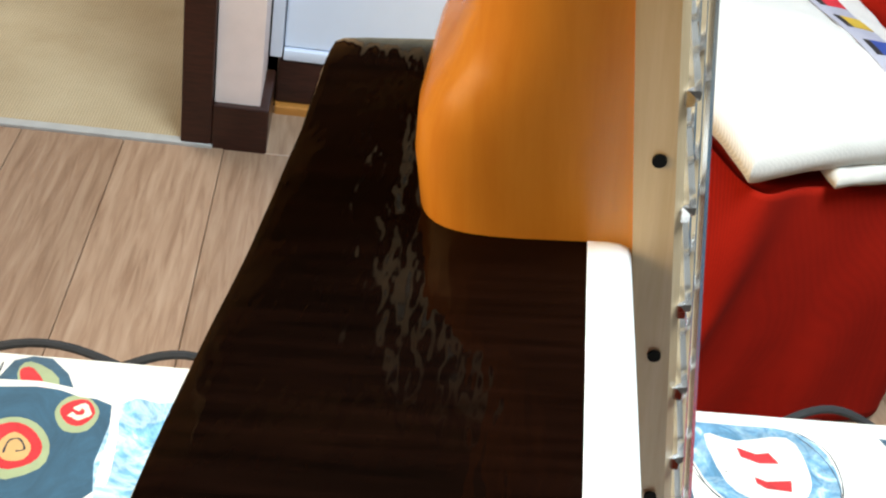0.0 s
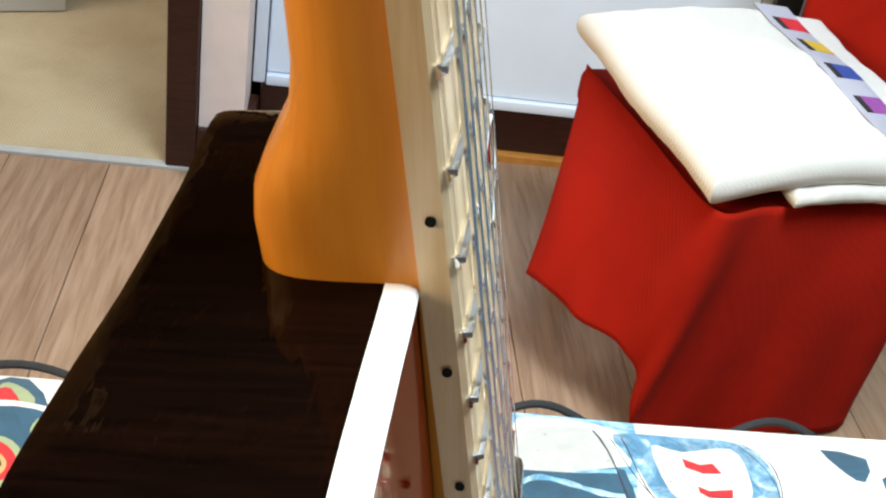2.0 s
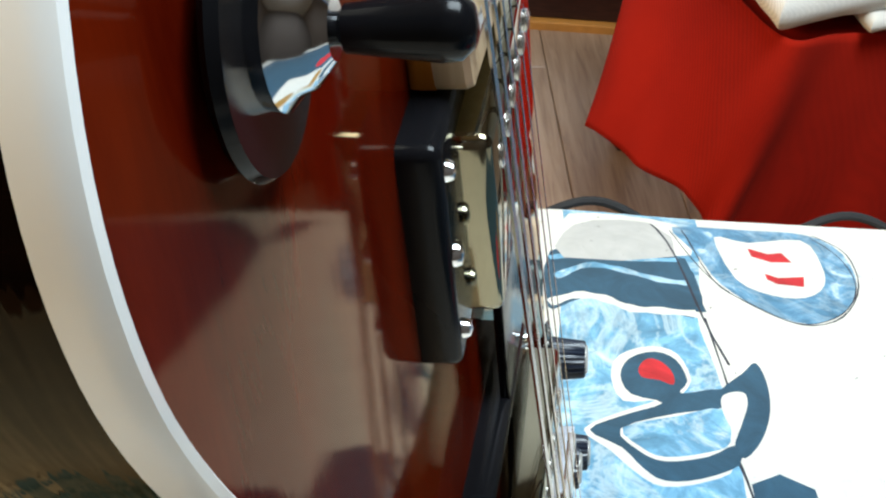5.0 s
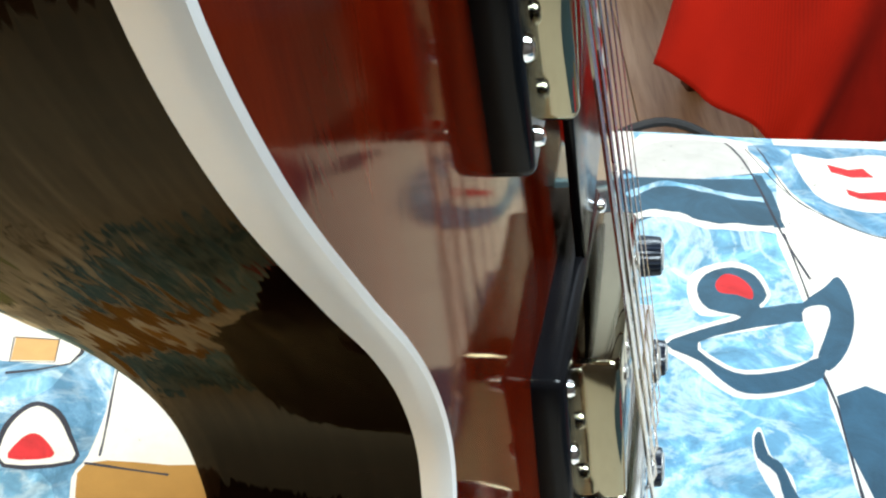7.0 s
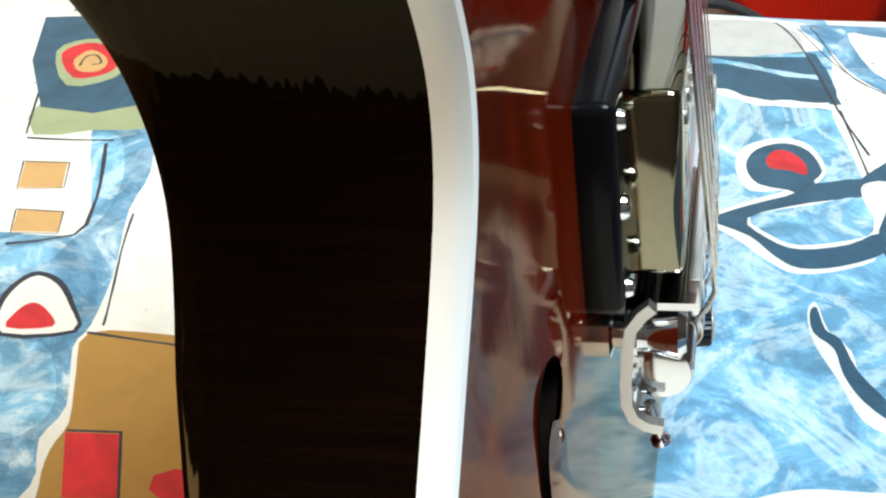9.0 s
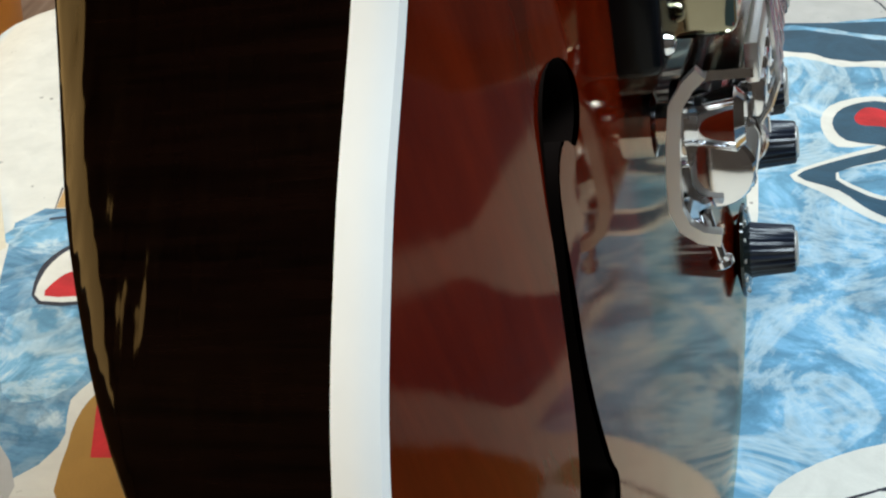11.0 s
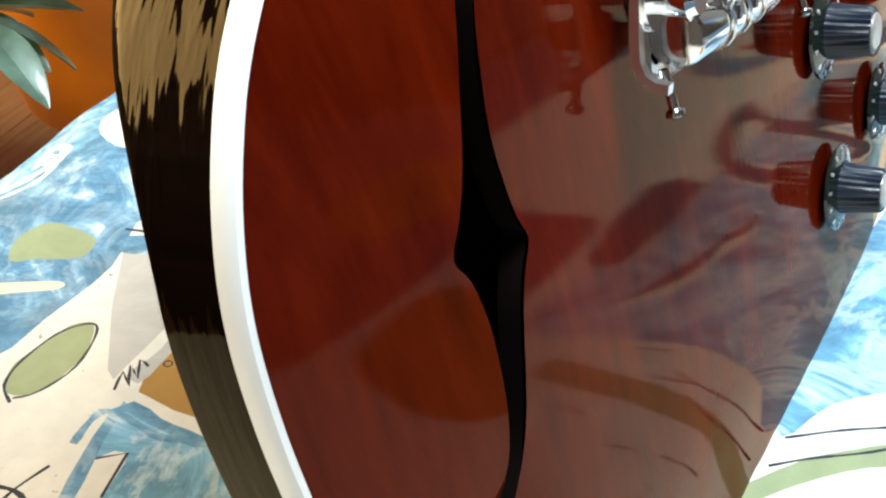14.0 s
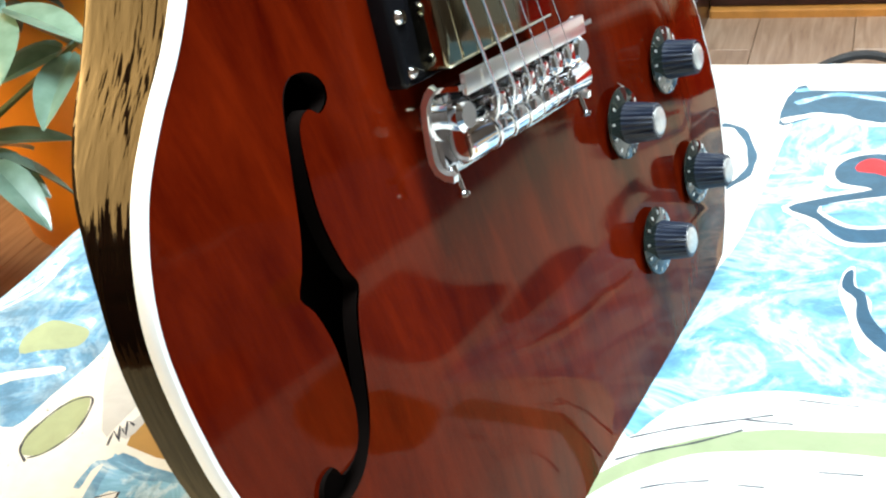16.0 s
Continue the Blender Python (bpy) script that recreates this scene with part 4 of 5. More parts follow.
motif("white", [(0.119, 0.427), (0.141, 0.426), (0.177, 0.441), (0.187, 0.414), (0.186, 0.391), (0.173, 0.375), (0.151, 0.371), (0.130, 0.382)], 3)
motif("red", [(0.140, 0.419), (0.153, 0.416), (0.162, 0.420), (0.168, 0.411), (0.154, 0.407), (0.142, 0.410)], 1)
motif("red", [(0.149, 0.393), (0.157, 0.391), (0.174, 0.397), (0.173, 0.386), (0.156, 0.384), (0.150, 0.387)], 1)
stroke("ink", [(0.098, 0.431), (0.115, 0.378), (0.136, 0.359), (0.167, 0.347), (0.193, 0.361), (0.208, 0.396), (0.205, 0.431), (0.186, 0.451)], 0.001, 4)
stroke("ink", [(0.078, 0.435), (0.093, 0.396), (0.108, 0.336), (0.121, 0.298)], 0.0015, 3)
motif("deep", [(0.245, 0.460), (0.278, 0.456), (0.272, 0.430), (0.258, 0.436)], 2)
motif("deep", [(0.127, 0.210), (0.159, 0.214), (0.164, 0.148), (0.140, 0.143)], 2)
motif("green", [(0.023, 0.000), (0.038, 0.022), (0.051, 0.034), (0.066, 0.045), (0.086, 0.055), (0.104, 0.060), (0.140, 0.070), (0.142, 0.056), (0.104, 0.047), (0.078, 0.038), (0.058, 0.029), (0.041, 0.013), (0.031, 0.000), (0.025, -0.010)], 3)
stroke("ink", [(0.031, 0.030), (0.046, 0.041), (0.059, 0.049), (0.082, 0.063)], 0.001, 4)
stroke("ink", [(0.030, 0.016), (0.041, 0.025), (0.057, 0.036), (0.073, 0.050)], 0.001, 4)
motif("blue", [(-0.266, 0.234), (-0.239, 0.242), (-0.223, 0.207), (-0.221, 0.176), (-0.209, 0.130), (-0.206, 0.102), (-0.208, 0.089), (-0.197, 0.060), (-0.199, 0.042), (-0.193, 0.022), (-0.211, 0.013), (-0.280, 0.138), (-0.238, 0.153), (-0.238, 0.172), (-0.253, 0.214)], 3)
motif("pale", [(-0.263, 0.227), (-0.249, 0.230), (-0.234, 0.199), (-0.231, 0.169), (-0.237, 0.151), (-0.243, 0.131), (-0.270, 0.121), (-0.278, 0.135), (-0.239, 0.151), (-0.240, 0.176)], 3)
motif("pale", [(-0.248, 0.080), (-0.222, 0.089), (-0.206, 0.070), (-0.202, 0.053), (-0.210, 0.040), (-0.227, 0.042)], 3)
motif("deep", [(-0.331, 0.376), (-0.311, 0.388), (-0.278, 0.346), (-0.285, 0.324), (-0.323, 0.328)], 2)
motif("green", [(-0.322, 0.360), (-0.321, 0.378), (-0.296, 0.362), (-0.289, 0.333), (-0.306, 0.336)], 3)
motif("red", [(-0.322, 0.364), (-0.315, 0.369), (-0.294, 0.342), (-0.310, 0.345)], 3)
motif("green", [(-0.315, 0.314), (-0.284, 0.323), (-0.275, 0.313), (-0.295, 0.306), (-0.313, 0.299)], 2)
motif("green", [(-0.312, 0.287), (-0.266, 0.299), (-0.255, 0.286), (-0.283, 0.278), (-0.308, 0.269)], 2)
motif("green", [(-0.304, 0.255), (-0.249, 0.268), (-0.234, 0.242), (-0.265, 0.234), (-0.294, 0.225)], 2)
stroke("ink", [(-0.336, 0.371), (-0.323, 0.316), (-0.312, 0.270), (-0.298, 0.225)], 0.0012, 2)
stroke("ink", [(-0.296, 0.222), (-0.274, 0.224), (-0.251, 0.227)], 0.0015, 2)
stroke("ink", [(-0.254, 0.224), (-0.243, 0.193), (-0.238, 0.172), (-0.238, 0.154), (-0.266, 0.143)], 0.0018, 2)
motif("sand", [(-0.287, 0.203), (-0.266, 0.206), (-0.260, 0.187), (-0.281, 0.183)], 1)
motif("sand", [(-0.273, 0.168), (-0.251, 0.170), (-0.246, 0.155), (-0.268, 0.152)], 1)
stroke("ink", [(-0.288, 0.203), (-0.265, 0.206), (-0.259, 0.187), (-0.281, 0.182), (-0.288, 0.203)], 0.0008, 1)
stroke("ink", [(-0.274, 0.168), (-0.251, 0.170), (-0.246, 0.154), (-0.268, 0.151), (-0.274, 0.168)], 0.0008, 1)
motif("ink", [(-0.250, 0.107), (-0.248, 0.120), (-0.241, 0.127), (-0.229, 0.124), (-0.217, 0.111), (-0.210, 0.097), (-0.240, 0.089)], 3)
motif("white", [(-0.247, 0.104), (-0.246, 0.117), (-0.240, 0.124), (-0.230, 0.121), (-0.219, 0.110), (-0.212, 0.098), (-0.240, 0.091)], 3)
motif("red", [(-0.240, 0.094), (-0.239, 0.105), (-0.234, 0.109), (-0.226, 0.105), (-0.221, 0.098)], 3)
motif("tan", [(-0.205, 0.098), (-0.170, 0.105), (-0.117, 0.108), (-0.088, 0.039), (-0.123, -0.015), (-0.177, -0.004), (-0.190, 0.023), (-0.193, 0.038), (-0.192, 0.052), (-0.201, 0.077)], 3)
motif("red", [(-0.191, 0.047), (-0.171, 0.051), (-0.160, 0.024), (-0.180, 0.020)], 1)
stroke("ink", [(-0.191, 0.048), (-0.171, 0.052), (-0.160, 0.024)], 0.0012, 1)
motif("red", [(-0.151, 0.030), (-0.145, 0.041), (-0.117, 0.038), (-0.119, 0.018)], 2)
stroke("ink", [(-0.218, 0.174), (-0.213, 0.149), (-0.204, 0.117), (-0.201, 0.103)], 0.001, 3)
stroke("ink", [(-0.206, 0.098), (-0.187, 0.099), (-0.168, 0.100)], 0.0012, 2)
motif("deep", [(-0.344, 0.339), (-0.303, 0.350), (-0.254, 0.345), (-0.242, 0.293), (-0.247, 0.263), (-0.302, 0.249)], 2)
motif("pale", [(-0.253, 0.346), (-0.229, 0.355), (-0.198, 0.360), (-0.167, 0.296), (-0.233, 0.252)], 2)
motif("green", [(-0.286, 0.331), (-0.284, 0.345), (-0.273, 0.349), (-0.261, 0.338), (-0.262, 0.321), (-0.275, 0.317)], 3)
motif("red", [(-0.284, 0.334), (-0.280, 0.343), (-0.271, 0.346), (-0.263, 0.336), (-0.267, 0.324), (-0.276, 0.324)], 3)
stroke("cream", [(-0.275, 0.336), (-0.272, 0.341), (-0.267, 0.335), (-0.271, 0.330), (-0.277, 0.332)], 0.004, 4)
motif("green", [(-0.320, 0.304), (-0.309, 0.320), (-0.292, 0.319), (-0.278, 0.304), (-0.276, 0.284), (-0.298, 0.271)], 3)
motif("red", [(-0.316, 0.302), (-0.307, 0.316), (-0.293, 0.314), (-0.281, 0.301), (-0.282, 0.287), (-0.298, 0.279)], 3)
motif("sand", [(-0.306, 0.297), (-0.301, 0.309), (-0.288, 0.301), (-0.287, 0.289), (-0.298, 0.286)], 3)
stroke("white", [(-0.345, 0.342), (-0.305, 0.353), (-0.277, 0.351), (-0.254, 0.347), (-0.241, 0.293), (-0.239, 0.279)], 0.006, 2)
stroke("ink", [(-0.300, 0.291), (-0.301, 0.301), (-0.296, 0.304), (-0.290, 0.297), (-0.294, 0.294)], 0.0012, 4)
motif("blue", [(-0.355, -0.014), (-0.357, 0.023), (-0.372, 0.075), (-0.383, 0.142), (-0.362, 0.160), (-0.274, 0.085), (-0.257, 0.045), (-0.260, 0.033), (-0.246, 0.003), (-0.246, -0.034), (-0.245, -0.060), (-0.265, -0.061), (-0.293, -0.063)], 3)
motif("pale", [(-0.360, 0.025), (-0.368, 0.067), (-0.370, 0.116), (-0.356, 0.138), (-0.323, 0.108), (-0.335, 0.069), (-0.339, 0.026)], 3)
motif("white", [(-0.337, 0.088), (-0.348, 0.111), (-0.339, 0.127), (-0.326, 0.129), (-0.317, 0.115), (-0.330, 0.109), (-0.324, 0.094), (-0.312, 0.087), (-0.297, 0.093), (-0.294, 0.085), (-0.313, 0.076)], 3)
stroke("white", [(-0.350, 0.022), (-0.340, 0.034), (-0.337, 0.055), (-0.342, 0.069), (-0.354, 0.072), (-0.350, 0.058), (-0.339, 0.057)], 0.006, 4)
motif("green", [(-0.288, -0.015), (-0.297, -0.001), (-0.292, 0.013), (-0.277, 0.016), (-0.266, 0.014), (-0.263, 0.002), (-0.278, -0.008)], 3)
motif("cream", [(-0.303, -0.042), (-0.291, -0.034), (-0.273, -0.022), (-0.259, -0.014), (-0.256, -0.018), (-0.276, -0.033), (-0.283, -0.046), (-0.295, -0.055)], 3)
motif("green", [(-0.226, -0.073), (-0.235, -0.060), (-0.234, -0.045), (-0.233, -0.033), (-0.224, -0.029), (-0.214, -0.045), (-0.213, -0.063), (-0.217, -0.072)], 3)
stroke("ink", [(-0.218, -0.077), (-0.228, -0.071), (-0.234, -0.058), (-0.234, -0.039), (-0.226, -0.029), (-0.219, -0.033), (-0.212, -0.051), (-0.214, -0.068), (-0.219, -0.075)], 0.0012, 4)
motif("pale", [(-0.181, -0.061), (-0.178, -0.057), (-0.149, -0.058), (-0.136, -0.053), (-0.118, -0.049), (-0.084, -0.074), (-0.080, -0.098), (-0.151, -0.138), (-0.166, -0.104)], 2)
motif("white", [(-0.172, -0.081), (-0.164, -0.074), (-0.160, -0.084), (-0.157, -0.099), (-0.162, -0.111), (-0.165, -0.103)], 2)
stroke("ink", [(-0.173, -0.082), (-0.164, -0.074), (-0.158, -0.093)], 0.0012, 1)
stroke("blue", [(-0.166, -0.104), (-0.181, -0.061), (-0.165, -0.058), (-0.146, -0.058), (-0.138, -0.054)], 0.005, 3)
stroke("ink", [(-0.196, -0.129), (-0.200, -0.116), (-0.195, -0.107), (-0.183, -0.105), (-0.168, -0.113)], 0.0018, 4)
motif("tan", [(-0.181, -0.050), (-0.185, -0.024), (-0.154, -0.024), (-0.118, -0.049), (-0.143, -0.048)], 2)
stroke("grey", [(-0.187, -0.047), (-0.187, -0.035), (-0.188, -0.022)], 0.006, 2)
motif("cream", [(-0.394, 0.186), (-0.351, 0.216), (-0.273, 0.120), (-0.291, 0.118), (-0.308, 0.083)], 2)
motif("cream", [(-0.366, 0.152), (-0.320, 0.169), (-0.281, 0.122), (-0.313, 0.089)], 2)
motif("blue", [(-0.334, 0.113), (-0.325, 0.128), (-0.323, 0.139), (-0.314, 0.138), (-0.315, 0.123), (-0.328, 0.107)], 3)
motif("blue", [(-0.310, 0.085), (-0.295, 0.106), (-0.289, 0.119), (-0.271, 0.100), (-0.275, 0.081), (-0.267, 0.048), (-0.272, 0.040)], 3)
motif("grey", [(-0.249, 0.013), (-0.227, 0.019), (-0.214, 0.019), (-0.198, 0.003), (-0.197, -0.016), (-0.194, -0.042), (-0.199, -0.047)], 2)
stroke("blue", [(-0.254, 0.018), (-0.237, 0.024), (-0.220, 0.029)], 0.012, 2)
stroke("ink", [(-0.261, 0.027), (-0.243, 0.032), (-0.225, 0.034)], 0.0015, 2)

stroke("ink", [(0.070, 0.056), (0.081, 0.058), (0.091, 0.060)], 0.0010, 2)
stroke("ink", [(0.089, 0.076), (0.102, 0.078), (0.113, 0.080)], 0.0008, 2)
stroke("ink", [(0.045, 0.004), (0.054, 0.010), (0.069, 0.017)], 0.0009, 2)
stroke("ink", [(0.080, 0.018), (0.090, 0.020)], 0.0008, 1)
stroke("ink", [(0.107, 0.035), (0.123, 0.039)], 0.0008, 1)
stroke("deep", [(-0.017, 0.316), (-0.004, 0.312), (0.011, 0.284), (0.014, 0.260), (0.005, 0.241)], 0.005, 4)
stroke("ink", [(0.090, 0.427), (0.101, 0.401), (0.120, 0.371), (0.146, 0.353), (0.170, 0.348), (0.194, 0.365), (0.206, 0.393), (0.202, 0.421), (0.184, 0.447)], 0.0008, 4)
# drawn marks beside the tan patch
stroke("ink", [(-0.189, -0.054), (-0.193, -0.045), (-0.186, -0.050), (-0.193, -0.041), (-0.186, -0.045), (-0.192, -0.037), (-0.187, -0.038)], 0.0011, 2)
stroke("ink", [(-0.189, -0.126), (-0.187, -0.115), (-0.187, -0.104), (-0.184, -0.091)], 0.0012, 3)
stroke("blue", [(-0.184, -0.080), (-0.186, -0.069), (-0.184, -0.063), (-0.173, -0.062), (-0.160, -0.063), (-0.145, -0.058)], 0.0030, 3)
stroke("white", [(-0.355, 0.017), (-0.341, 0.015), (-0.333, 0.025), (-0.329, 0.037), (-0.333, 0.052), (-0.341, 0.062), (-0.349, 0.062), (-0.349, 0.056), (-0.345, 0.050)], 0.0036, 4)
motif("red", [(-0.106, -0.078), (-0.101, -0.076), (-0.093, -0.077), (-0.100, -0.084), (-0.106, -0.082)], 2)
stroke("ink", [(-0.090, -0.075), (-0.086, -0.071), (-0.081, -0.070)], 0.0030, 3)
for cx, cy in ((-0.185, -0.024), (-0.182, -0.033)):
    stroke("ink", [(cx + 0.0016 * math.cos(k * 0.9), cy + 0.0016 * math.sin(k * 0.9)) for k in range(8)], 0.0007, 2)
# the cover's part that only mirrors in the lacquer: patches added to darken reflections
motif("deep", [(0.175, 0.185), (0.230, 0.200), (0.300, 0.235), (0.305, 0.160), (0.240, 0.125), (0.190, 0.110), (0.175, 0.140)], 3)
motif("tan", [(0.150, 0.060), (0.210, 0.085), (0.300, 0.100), (0.310, 0.030), (0.230, 0.000), (0.160, 0.010)], 3)
motif("deep", [(0.330, 0.480), (0.300, 0.340), (0.345, 0.240), (0.320, 0.120), (0.350, 0.000), (0.300, -0.200), (0.340, -0.600), (1.200, -0.700), (1.250, 0.000), (1.250, 0.640), (0.800, 0.560)], 3)
motif("tan", [(0.420, 0.300), (0.560, 0.330), (0.600, 0.220), (0.480, 0.160), (0.400, 0.200)], 3)
motif("red", [(0.400, 0.050), (0.520, 0.090), (0.560, 0.000), (0.430, -0.050)], 3)


# room axes on the sheet
cosT, sinT = math.cos(TURN), math.sin(TURN)
to_xy = lambda a, b: Vector((a * cosT - b * sinT, a * sinT + b * cosT))
pts, edges = [], []
for ink, poly in MOTIFS:
    k0 = len(pts)
    pts += poly
    edges += [(k0 + i, k0 + (i + 1) % len(poly)) for i in range(len(poly))]
border = [to_xy(LEFT, NEAR), to_xy(RIGHT, NEAR), to_xy(RIGHT, FAR), to_xy(LEFT, FAR)]
k0 = len(pts)
edge_loop = []
for i in range(4):
    p, q = border[i], border[(i + 1) % 4]
    n = max(2, int((q - p).length / 0.02))
    edge_loop += [p + (q - p) * j / n for j in range(n)]
pts += edge_loop
edges += [(k0 + i, k0 + (i + 1) % len(edge_loop)) for i in range(len(edge_loop))]
a = LEFT + 0.012
while a < RIGHT - 0.01:
    b = NEAR + 0.012
    while b < FAR - 0.005:
        pts.append(to_xy(a + random.uniform(-0.002, 0.002), b + random.uniform(-0.002, 0.002)))
        b += 0.012 if -0.4 < b and a < 0.6 else 0.03
    a += 0.012 if a < 0.6 else 0.03
vs, es, fs, _, _, _ = bmesh_cdt(pts, edges)
boxes = [(min(p.x for p in poly), max(p.x for p in poly), min(p.y for p in poly), max(p.y for p in poly)) for ink, poly in MOTIFS]


def lie(p):
    a, b = p.x * cosT + p.y * sinT, -p.x * sinT + p.y * cosT
    z = swell(p.x, p.y)
    for d in (FAR - b, a - LEFT):
        if d < 0.05:
            z -= 0.012 * (1 - max(0.0, d) / 0.05) ** 2
    return Vector((p.x, p.y, z))


me = bpy.data.meshes.new("bed_cover")
faces, mats = [], []
for f in fs:
    c = sum((vs[i] for i in f), Vector((0, 0))) / len(f)
    if not inside(c, border):
        continue
    ink = "white"
    for (x0, x1, y0, y1), (name, poly) in zip(boxes, MOTIFS):
        if x0 <= c.x <= x1 and y0 <= c.y <= y1 and inside(c, poly):
            ink = name
    faces.append(list(f))
    mats.append(INK.index(ink))
verts = [lie(p) for p in vs]
# the cover hangs over its far and left edges
low = {}
index = {}
for i, p in enumerate(vs):
    index[(round(p.x, 5), round(p.y, 5))] = i
ring_ids = [index.get((round(p.x, 5), round(p.y, 5))) for p in edge_loop]
for k in range(len(ring_ids)):
    i, j = ring_ids[k], ring_ids[(k + 1) % len(ring_ids)]
    if i is None or j is None:
        continue
    for q in (i, j):
        if q not in low:
            low[q] = len(verts)
            v = verts[q]
            verts.append(Vector((v.x, v.y, -0.10 + 0.008 * math.sin(v.x * 37 + v.y * 29))))
    faces.append([i, j, low[j], low[i]])
    mats.append(INK.index("white"))
me.from_pydata([tuple(v) for v in verts], [], faces)
for name in INK:
    me.materials.append(print_material(name, PALETTE[name]))
me.polygons.foreach_set("material_index", mats)
for f in me.polygons:
    f.use_smooth = True
me.update()
cover = new("bed_cover", me)
tagged(cover, "painted cotton bed cover in blue, white and red patches", "bed cover")
# dark piping that shows in places below the far edge
for a0, a1 in ((-0.30, -0.20), (-0.20, -0.12), (0.08, 0.15), (0.26, 0.33)):
    pts2 = [(a0 + (a1 - a0) * k / 10, FAR + 0.001 + 0.006 * math.sin(math.pi * k / 10), -0.020 + 0.010 * math.sin(math.pi * k / 10)) for k in range(11)]
    ob = part("piping", tube(pts2, 0.0032, 8), M_BLACKCLOTH, cover)
    ob.matrix_world = ROOM


# ---- potted plants beyond the bed ----
def leaf_material():
    m, n, l, p = nodes_of("schefflera_leaf")
    v = coords(n, l)
    f = noise_at(n, l, v, 30, 4)
    oi = n.new("ShaderNodeObjectInfo")
    c = ramp(n, l, f, [(0.3, (0.085, 0.16, 0.115)), (0.7, (0.19, 0.30, 0.235))])
    l.new(c, p.inputs["Base Color"])
    p.inputs["Roughness"].default_value = 0.3
    p.inputs["Coat Weight"].default_value = 0.3
    return m


M_LEAF = leaf_material()
M_STEM = plain("green_stem", (0.10, 0.14, 0.05), 0.6)
M_POT = plain("orange_glazed_pot", (0.80, 0.27, 0.018), 0.4, coat=0.1, vary=0.14, scale=9)
M_TERRA = plain("terracotta", (0.42, 0.13, 0.04), 0.7, vary=0.15, scale=20)
M_SOIL = plain("potting_soil", (0.03, 0.02, 0.014), 0.95, vary=0.5, scale=120, relief=0.004)


def leaflet(L, W):
    bm = bmesh.new()
    rows = []
    for i in range(9):
        t = i / 8
        w = W * math.sin(math.pi * min(1, t ** 0.8 * 0.97 + 0.02)) ** 0.8
        z = -0.18 * L * t * t
        rows.append([bm.verts.new((L * t, s * w, z + 0.22 * w * abs(s) - (0.0 if s else 0.002))) for s in (-1, -0.5, 0, 0.5, 1)])
    for a, b in zip(rows, rows[1:]):
        for j in range(4):
            bm.faces.new((a[j], a[j + 1], b[j + 1], b[j]))
    return bm


def plant(name, at, height, radius, pot_mat, pot_label, heads, rng):
    pot = new(name)
    pot.matrix_world = Matrix.Translation(at)
    tagged(pot, pot_label, "potted plant")
    r = radius
    part("pot", lathe([(r * 0.72, 0.0), (r * 0.95, height * 0.86), (r * 1.06, height * 0.87), (r * 1.08, height), (r * 0.96, height), (r * 0.92, height * 0.9)], 40), pot_mat, pot)
    part("soil", lathe([(0.001, height * 0.9), (r * 0.92, height * 0.905)], 32), M_SOIL, pot)
    for k, (dx, dy, z, n, size) in enumerate(heads):
        top = Vector((dx, dy, z))
        root = Vector((dx * 0.15, dy * 0.15, height * 0.9))
        midp = root.lerp(top, 0.5) + Vector((0.02 * math.sin(k), 0.02 * math.cos(k), 0.03))
        part("stem", tube([root, midp, top], [0.006, 0.0045, 0.003], 8), M_STEM, pot)
        spin = rng.uniform(0, 6.28)
        tilt = Matrix.Rotation(rng.uniform(-0.35, 0.35), 4, "X") @ Matrix.Rotation(rng.uniform(-0.35, 0.35), 4, "Y")
        for j in range(n):
            L = size * rng.uniform(0.85, 1.15)
            bm = leaflet(L, L * 0.21)
            bm.transform(Matrix.Translation(top) @ tilt @ Matrix.Rotation(spin + 6.283 * j / n, 4, "Z") @ Matrix.Rotation(rng.uniform(0.05, 0.5), 4, "Y") @ Matrix.Translation((0.018, 0, 0)) @ Matrix.Rotation(rng.uniform(-0.3, 0.3), 4, "X"))
            part("leaf", bm, M_LEAF, pot)
    return pot


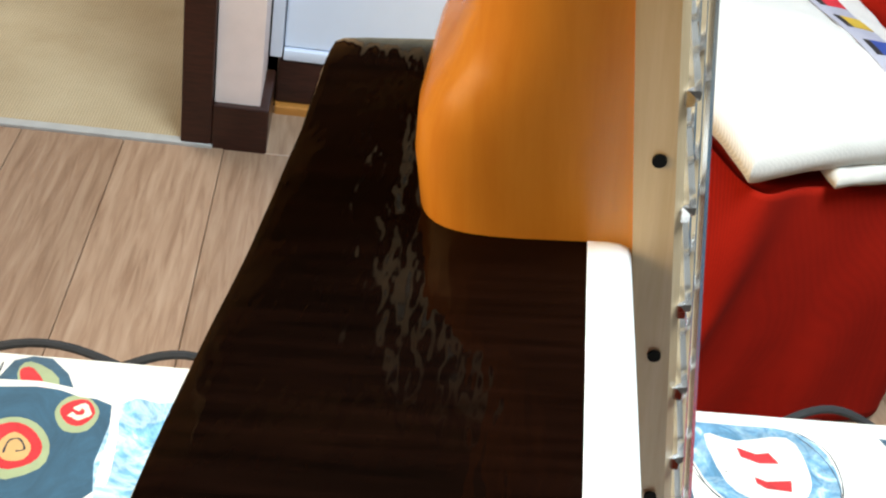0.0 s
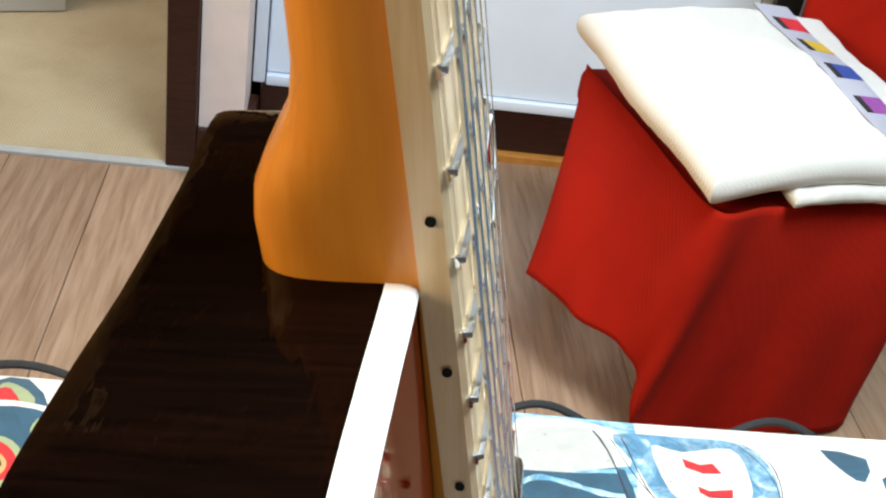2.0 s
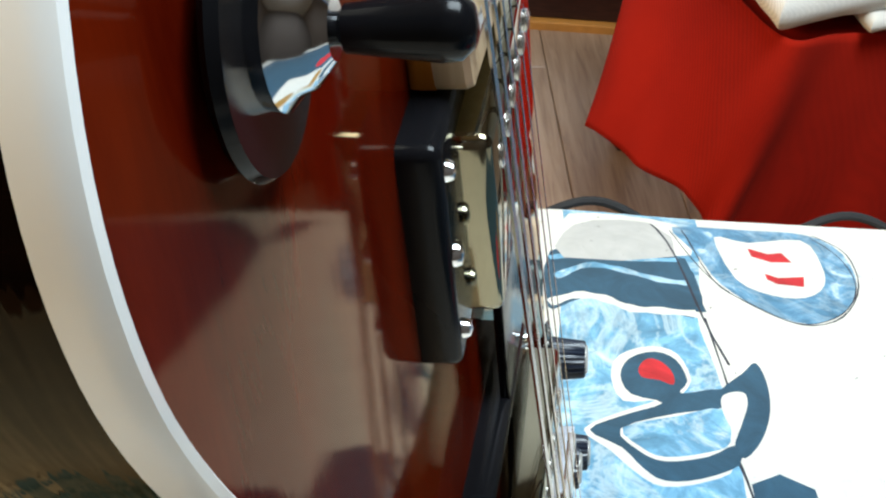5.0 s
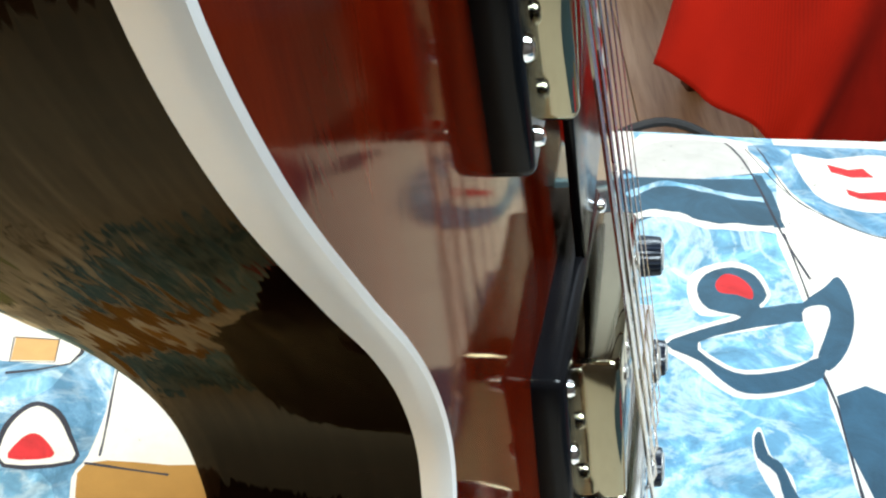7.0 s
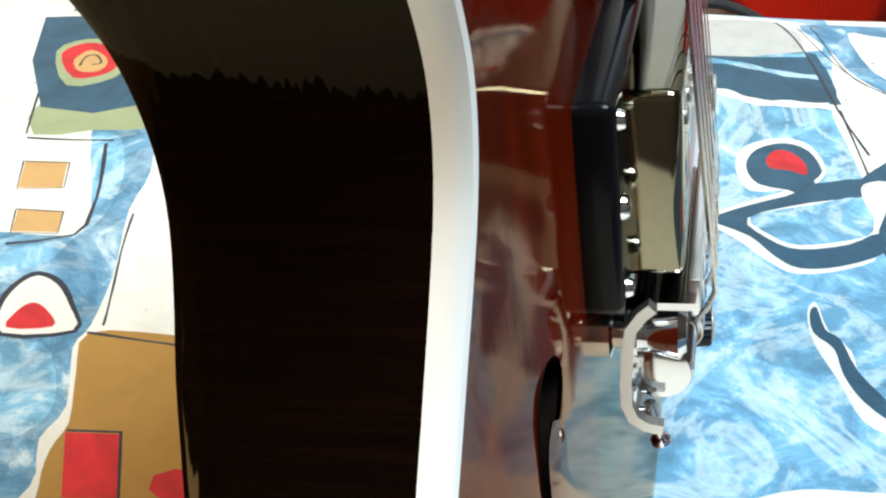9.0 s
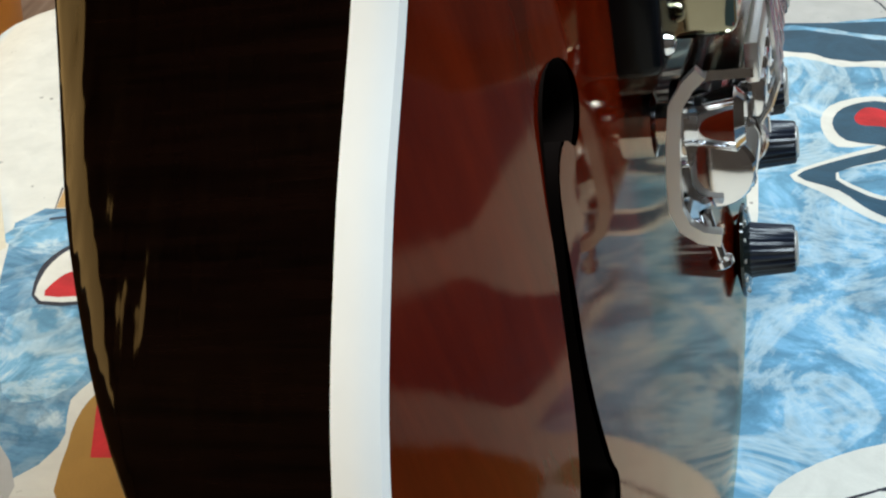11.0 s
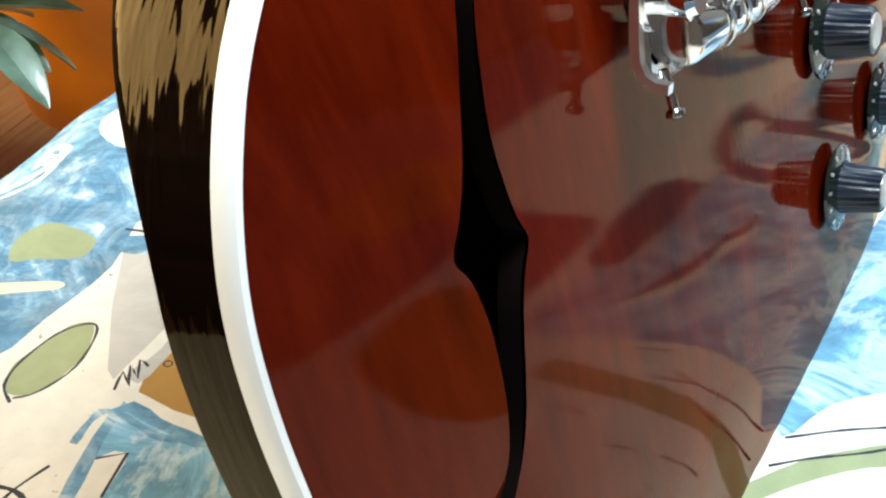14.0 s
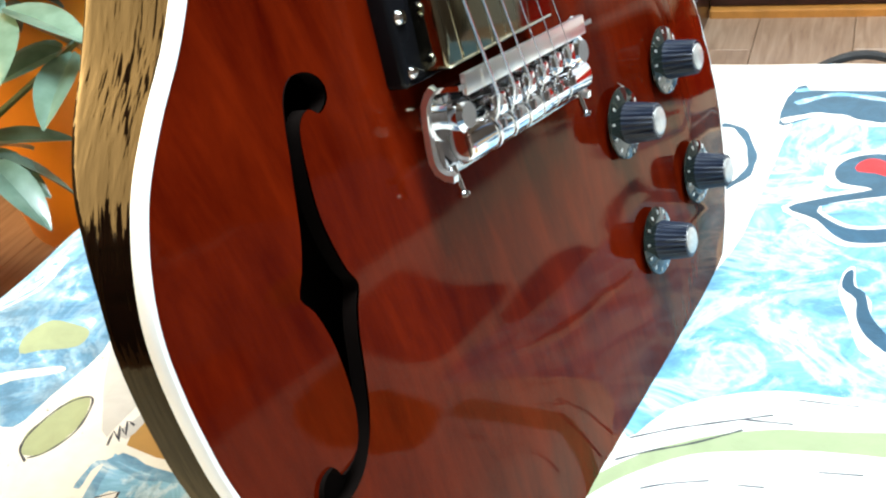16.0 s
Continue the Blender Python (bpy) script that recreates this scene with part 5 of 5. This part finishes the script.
rng = random.Random(5)
plant("schefflera", (-1.115, 0.36, FLOOR - 0.008), 0.15, 0.13, M_TERRA, "schefflera in a terracotta pot on the floor",
      [(0.192, 0.057, 0.27, 8, 0.102), (0.262, 0.107, 0.42, 8, 0.108), (0.312, 0.157, 0.36, 8, 0.102), (0.242, 0.037, 0.28, 7, 0.096), (0.162, 0.147, 0.46, 8, 0.108), (0.082, -0.013, 0.40, 7, 0.102), (0.222, 0.207, 0.50, 8, 0.108), (0.112, 0.077, 0.52, 8, 0.108)], rng)
plant("large_schefflera", (-1.03, 0.79, FLOOR - 0.008), 0.50, 0.29, M_POT, "large schefflera in a tall orange glazed pot",
      [(0.10, -0.16, 0.66, 8, 0.10), (-0.06, -0.12, 0.72, 8, 0.10), (0.02, -0.04, 0.82, 8, 0.10), (0.20, -0.02, 0.70, 8, 0.10), (-0.14, 0.02, 0.76, 8, 0.10), (0.05, 0.12, 0.80, 8, 0.10), (0.24, -0.14, 0.60, 8, 0.10)], rng)


# ---- floor planks, laid across the room ----
def plank_mesh(length, width):
    bm = box(0.0, length, 0.0, width, -0.009, 0.0, 0.0012, 1)
    bmesh.ops.recalc_face_normals(bm, faces=bm.faces[:])
    me = bpy.data.meshes.new("plank")
    bm.to_mesh(me)
    bm.free()
    me.materials.append(M_PLANK)
    return me


floor_ob = bpy.data.objects["floor"]
PW, PL = 0.155, 1.20
plank_me = plank_mesh(PL - 0.001, PW - 0.001)
short_me = plank_mesh(0.6 - 0.001, PW - 0.001)
row = 0
a = -0.382 - 9 * PW
while a < A1 - 0.02:
    b = B0
    first = row % 2
    while b < B1 + 0.15:
        left = B1 + 0.155 - b
        me = plank_me if not first else short_me
        L = PL if not first else 0.6
        first = 0
        o = new("plank", me if left >= L else plank_mesh(max(0.05, left), PW - 0.001))
        o.parent = floor_ob
        o.matrix_parent_inverse = Matrix.Identity(4)
        o.matrix_basis = Matrix.Translation((a + PW, b, FLOOR)) @ Matrix.Rotation(radians(90), 4, "Z")
        b += L
    a += PW
    row += 1
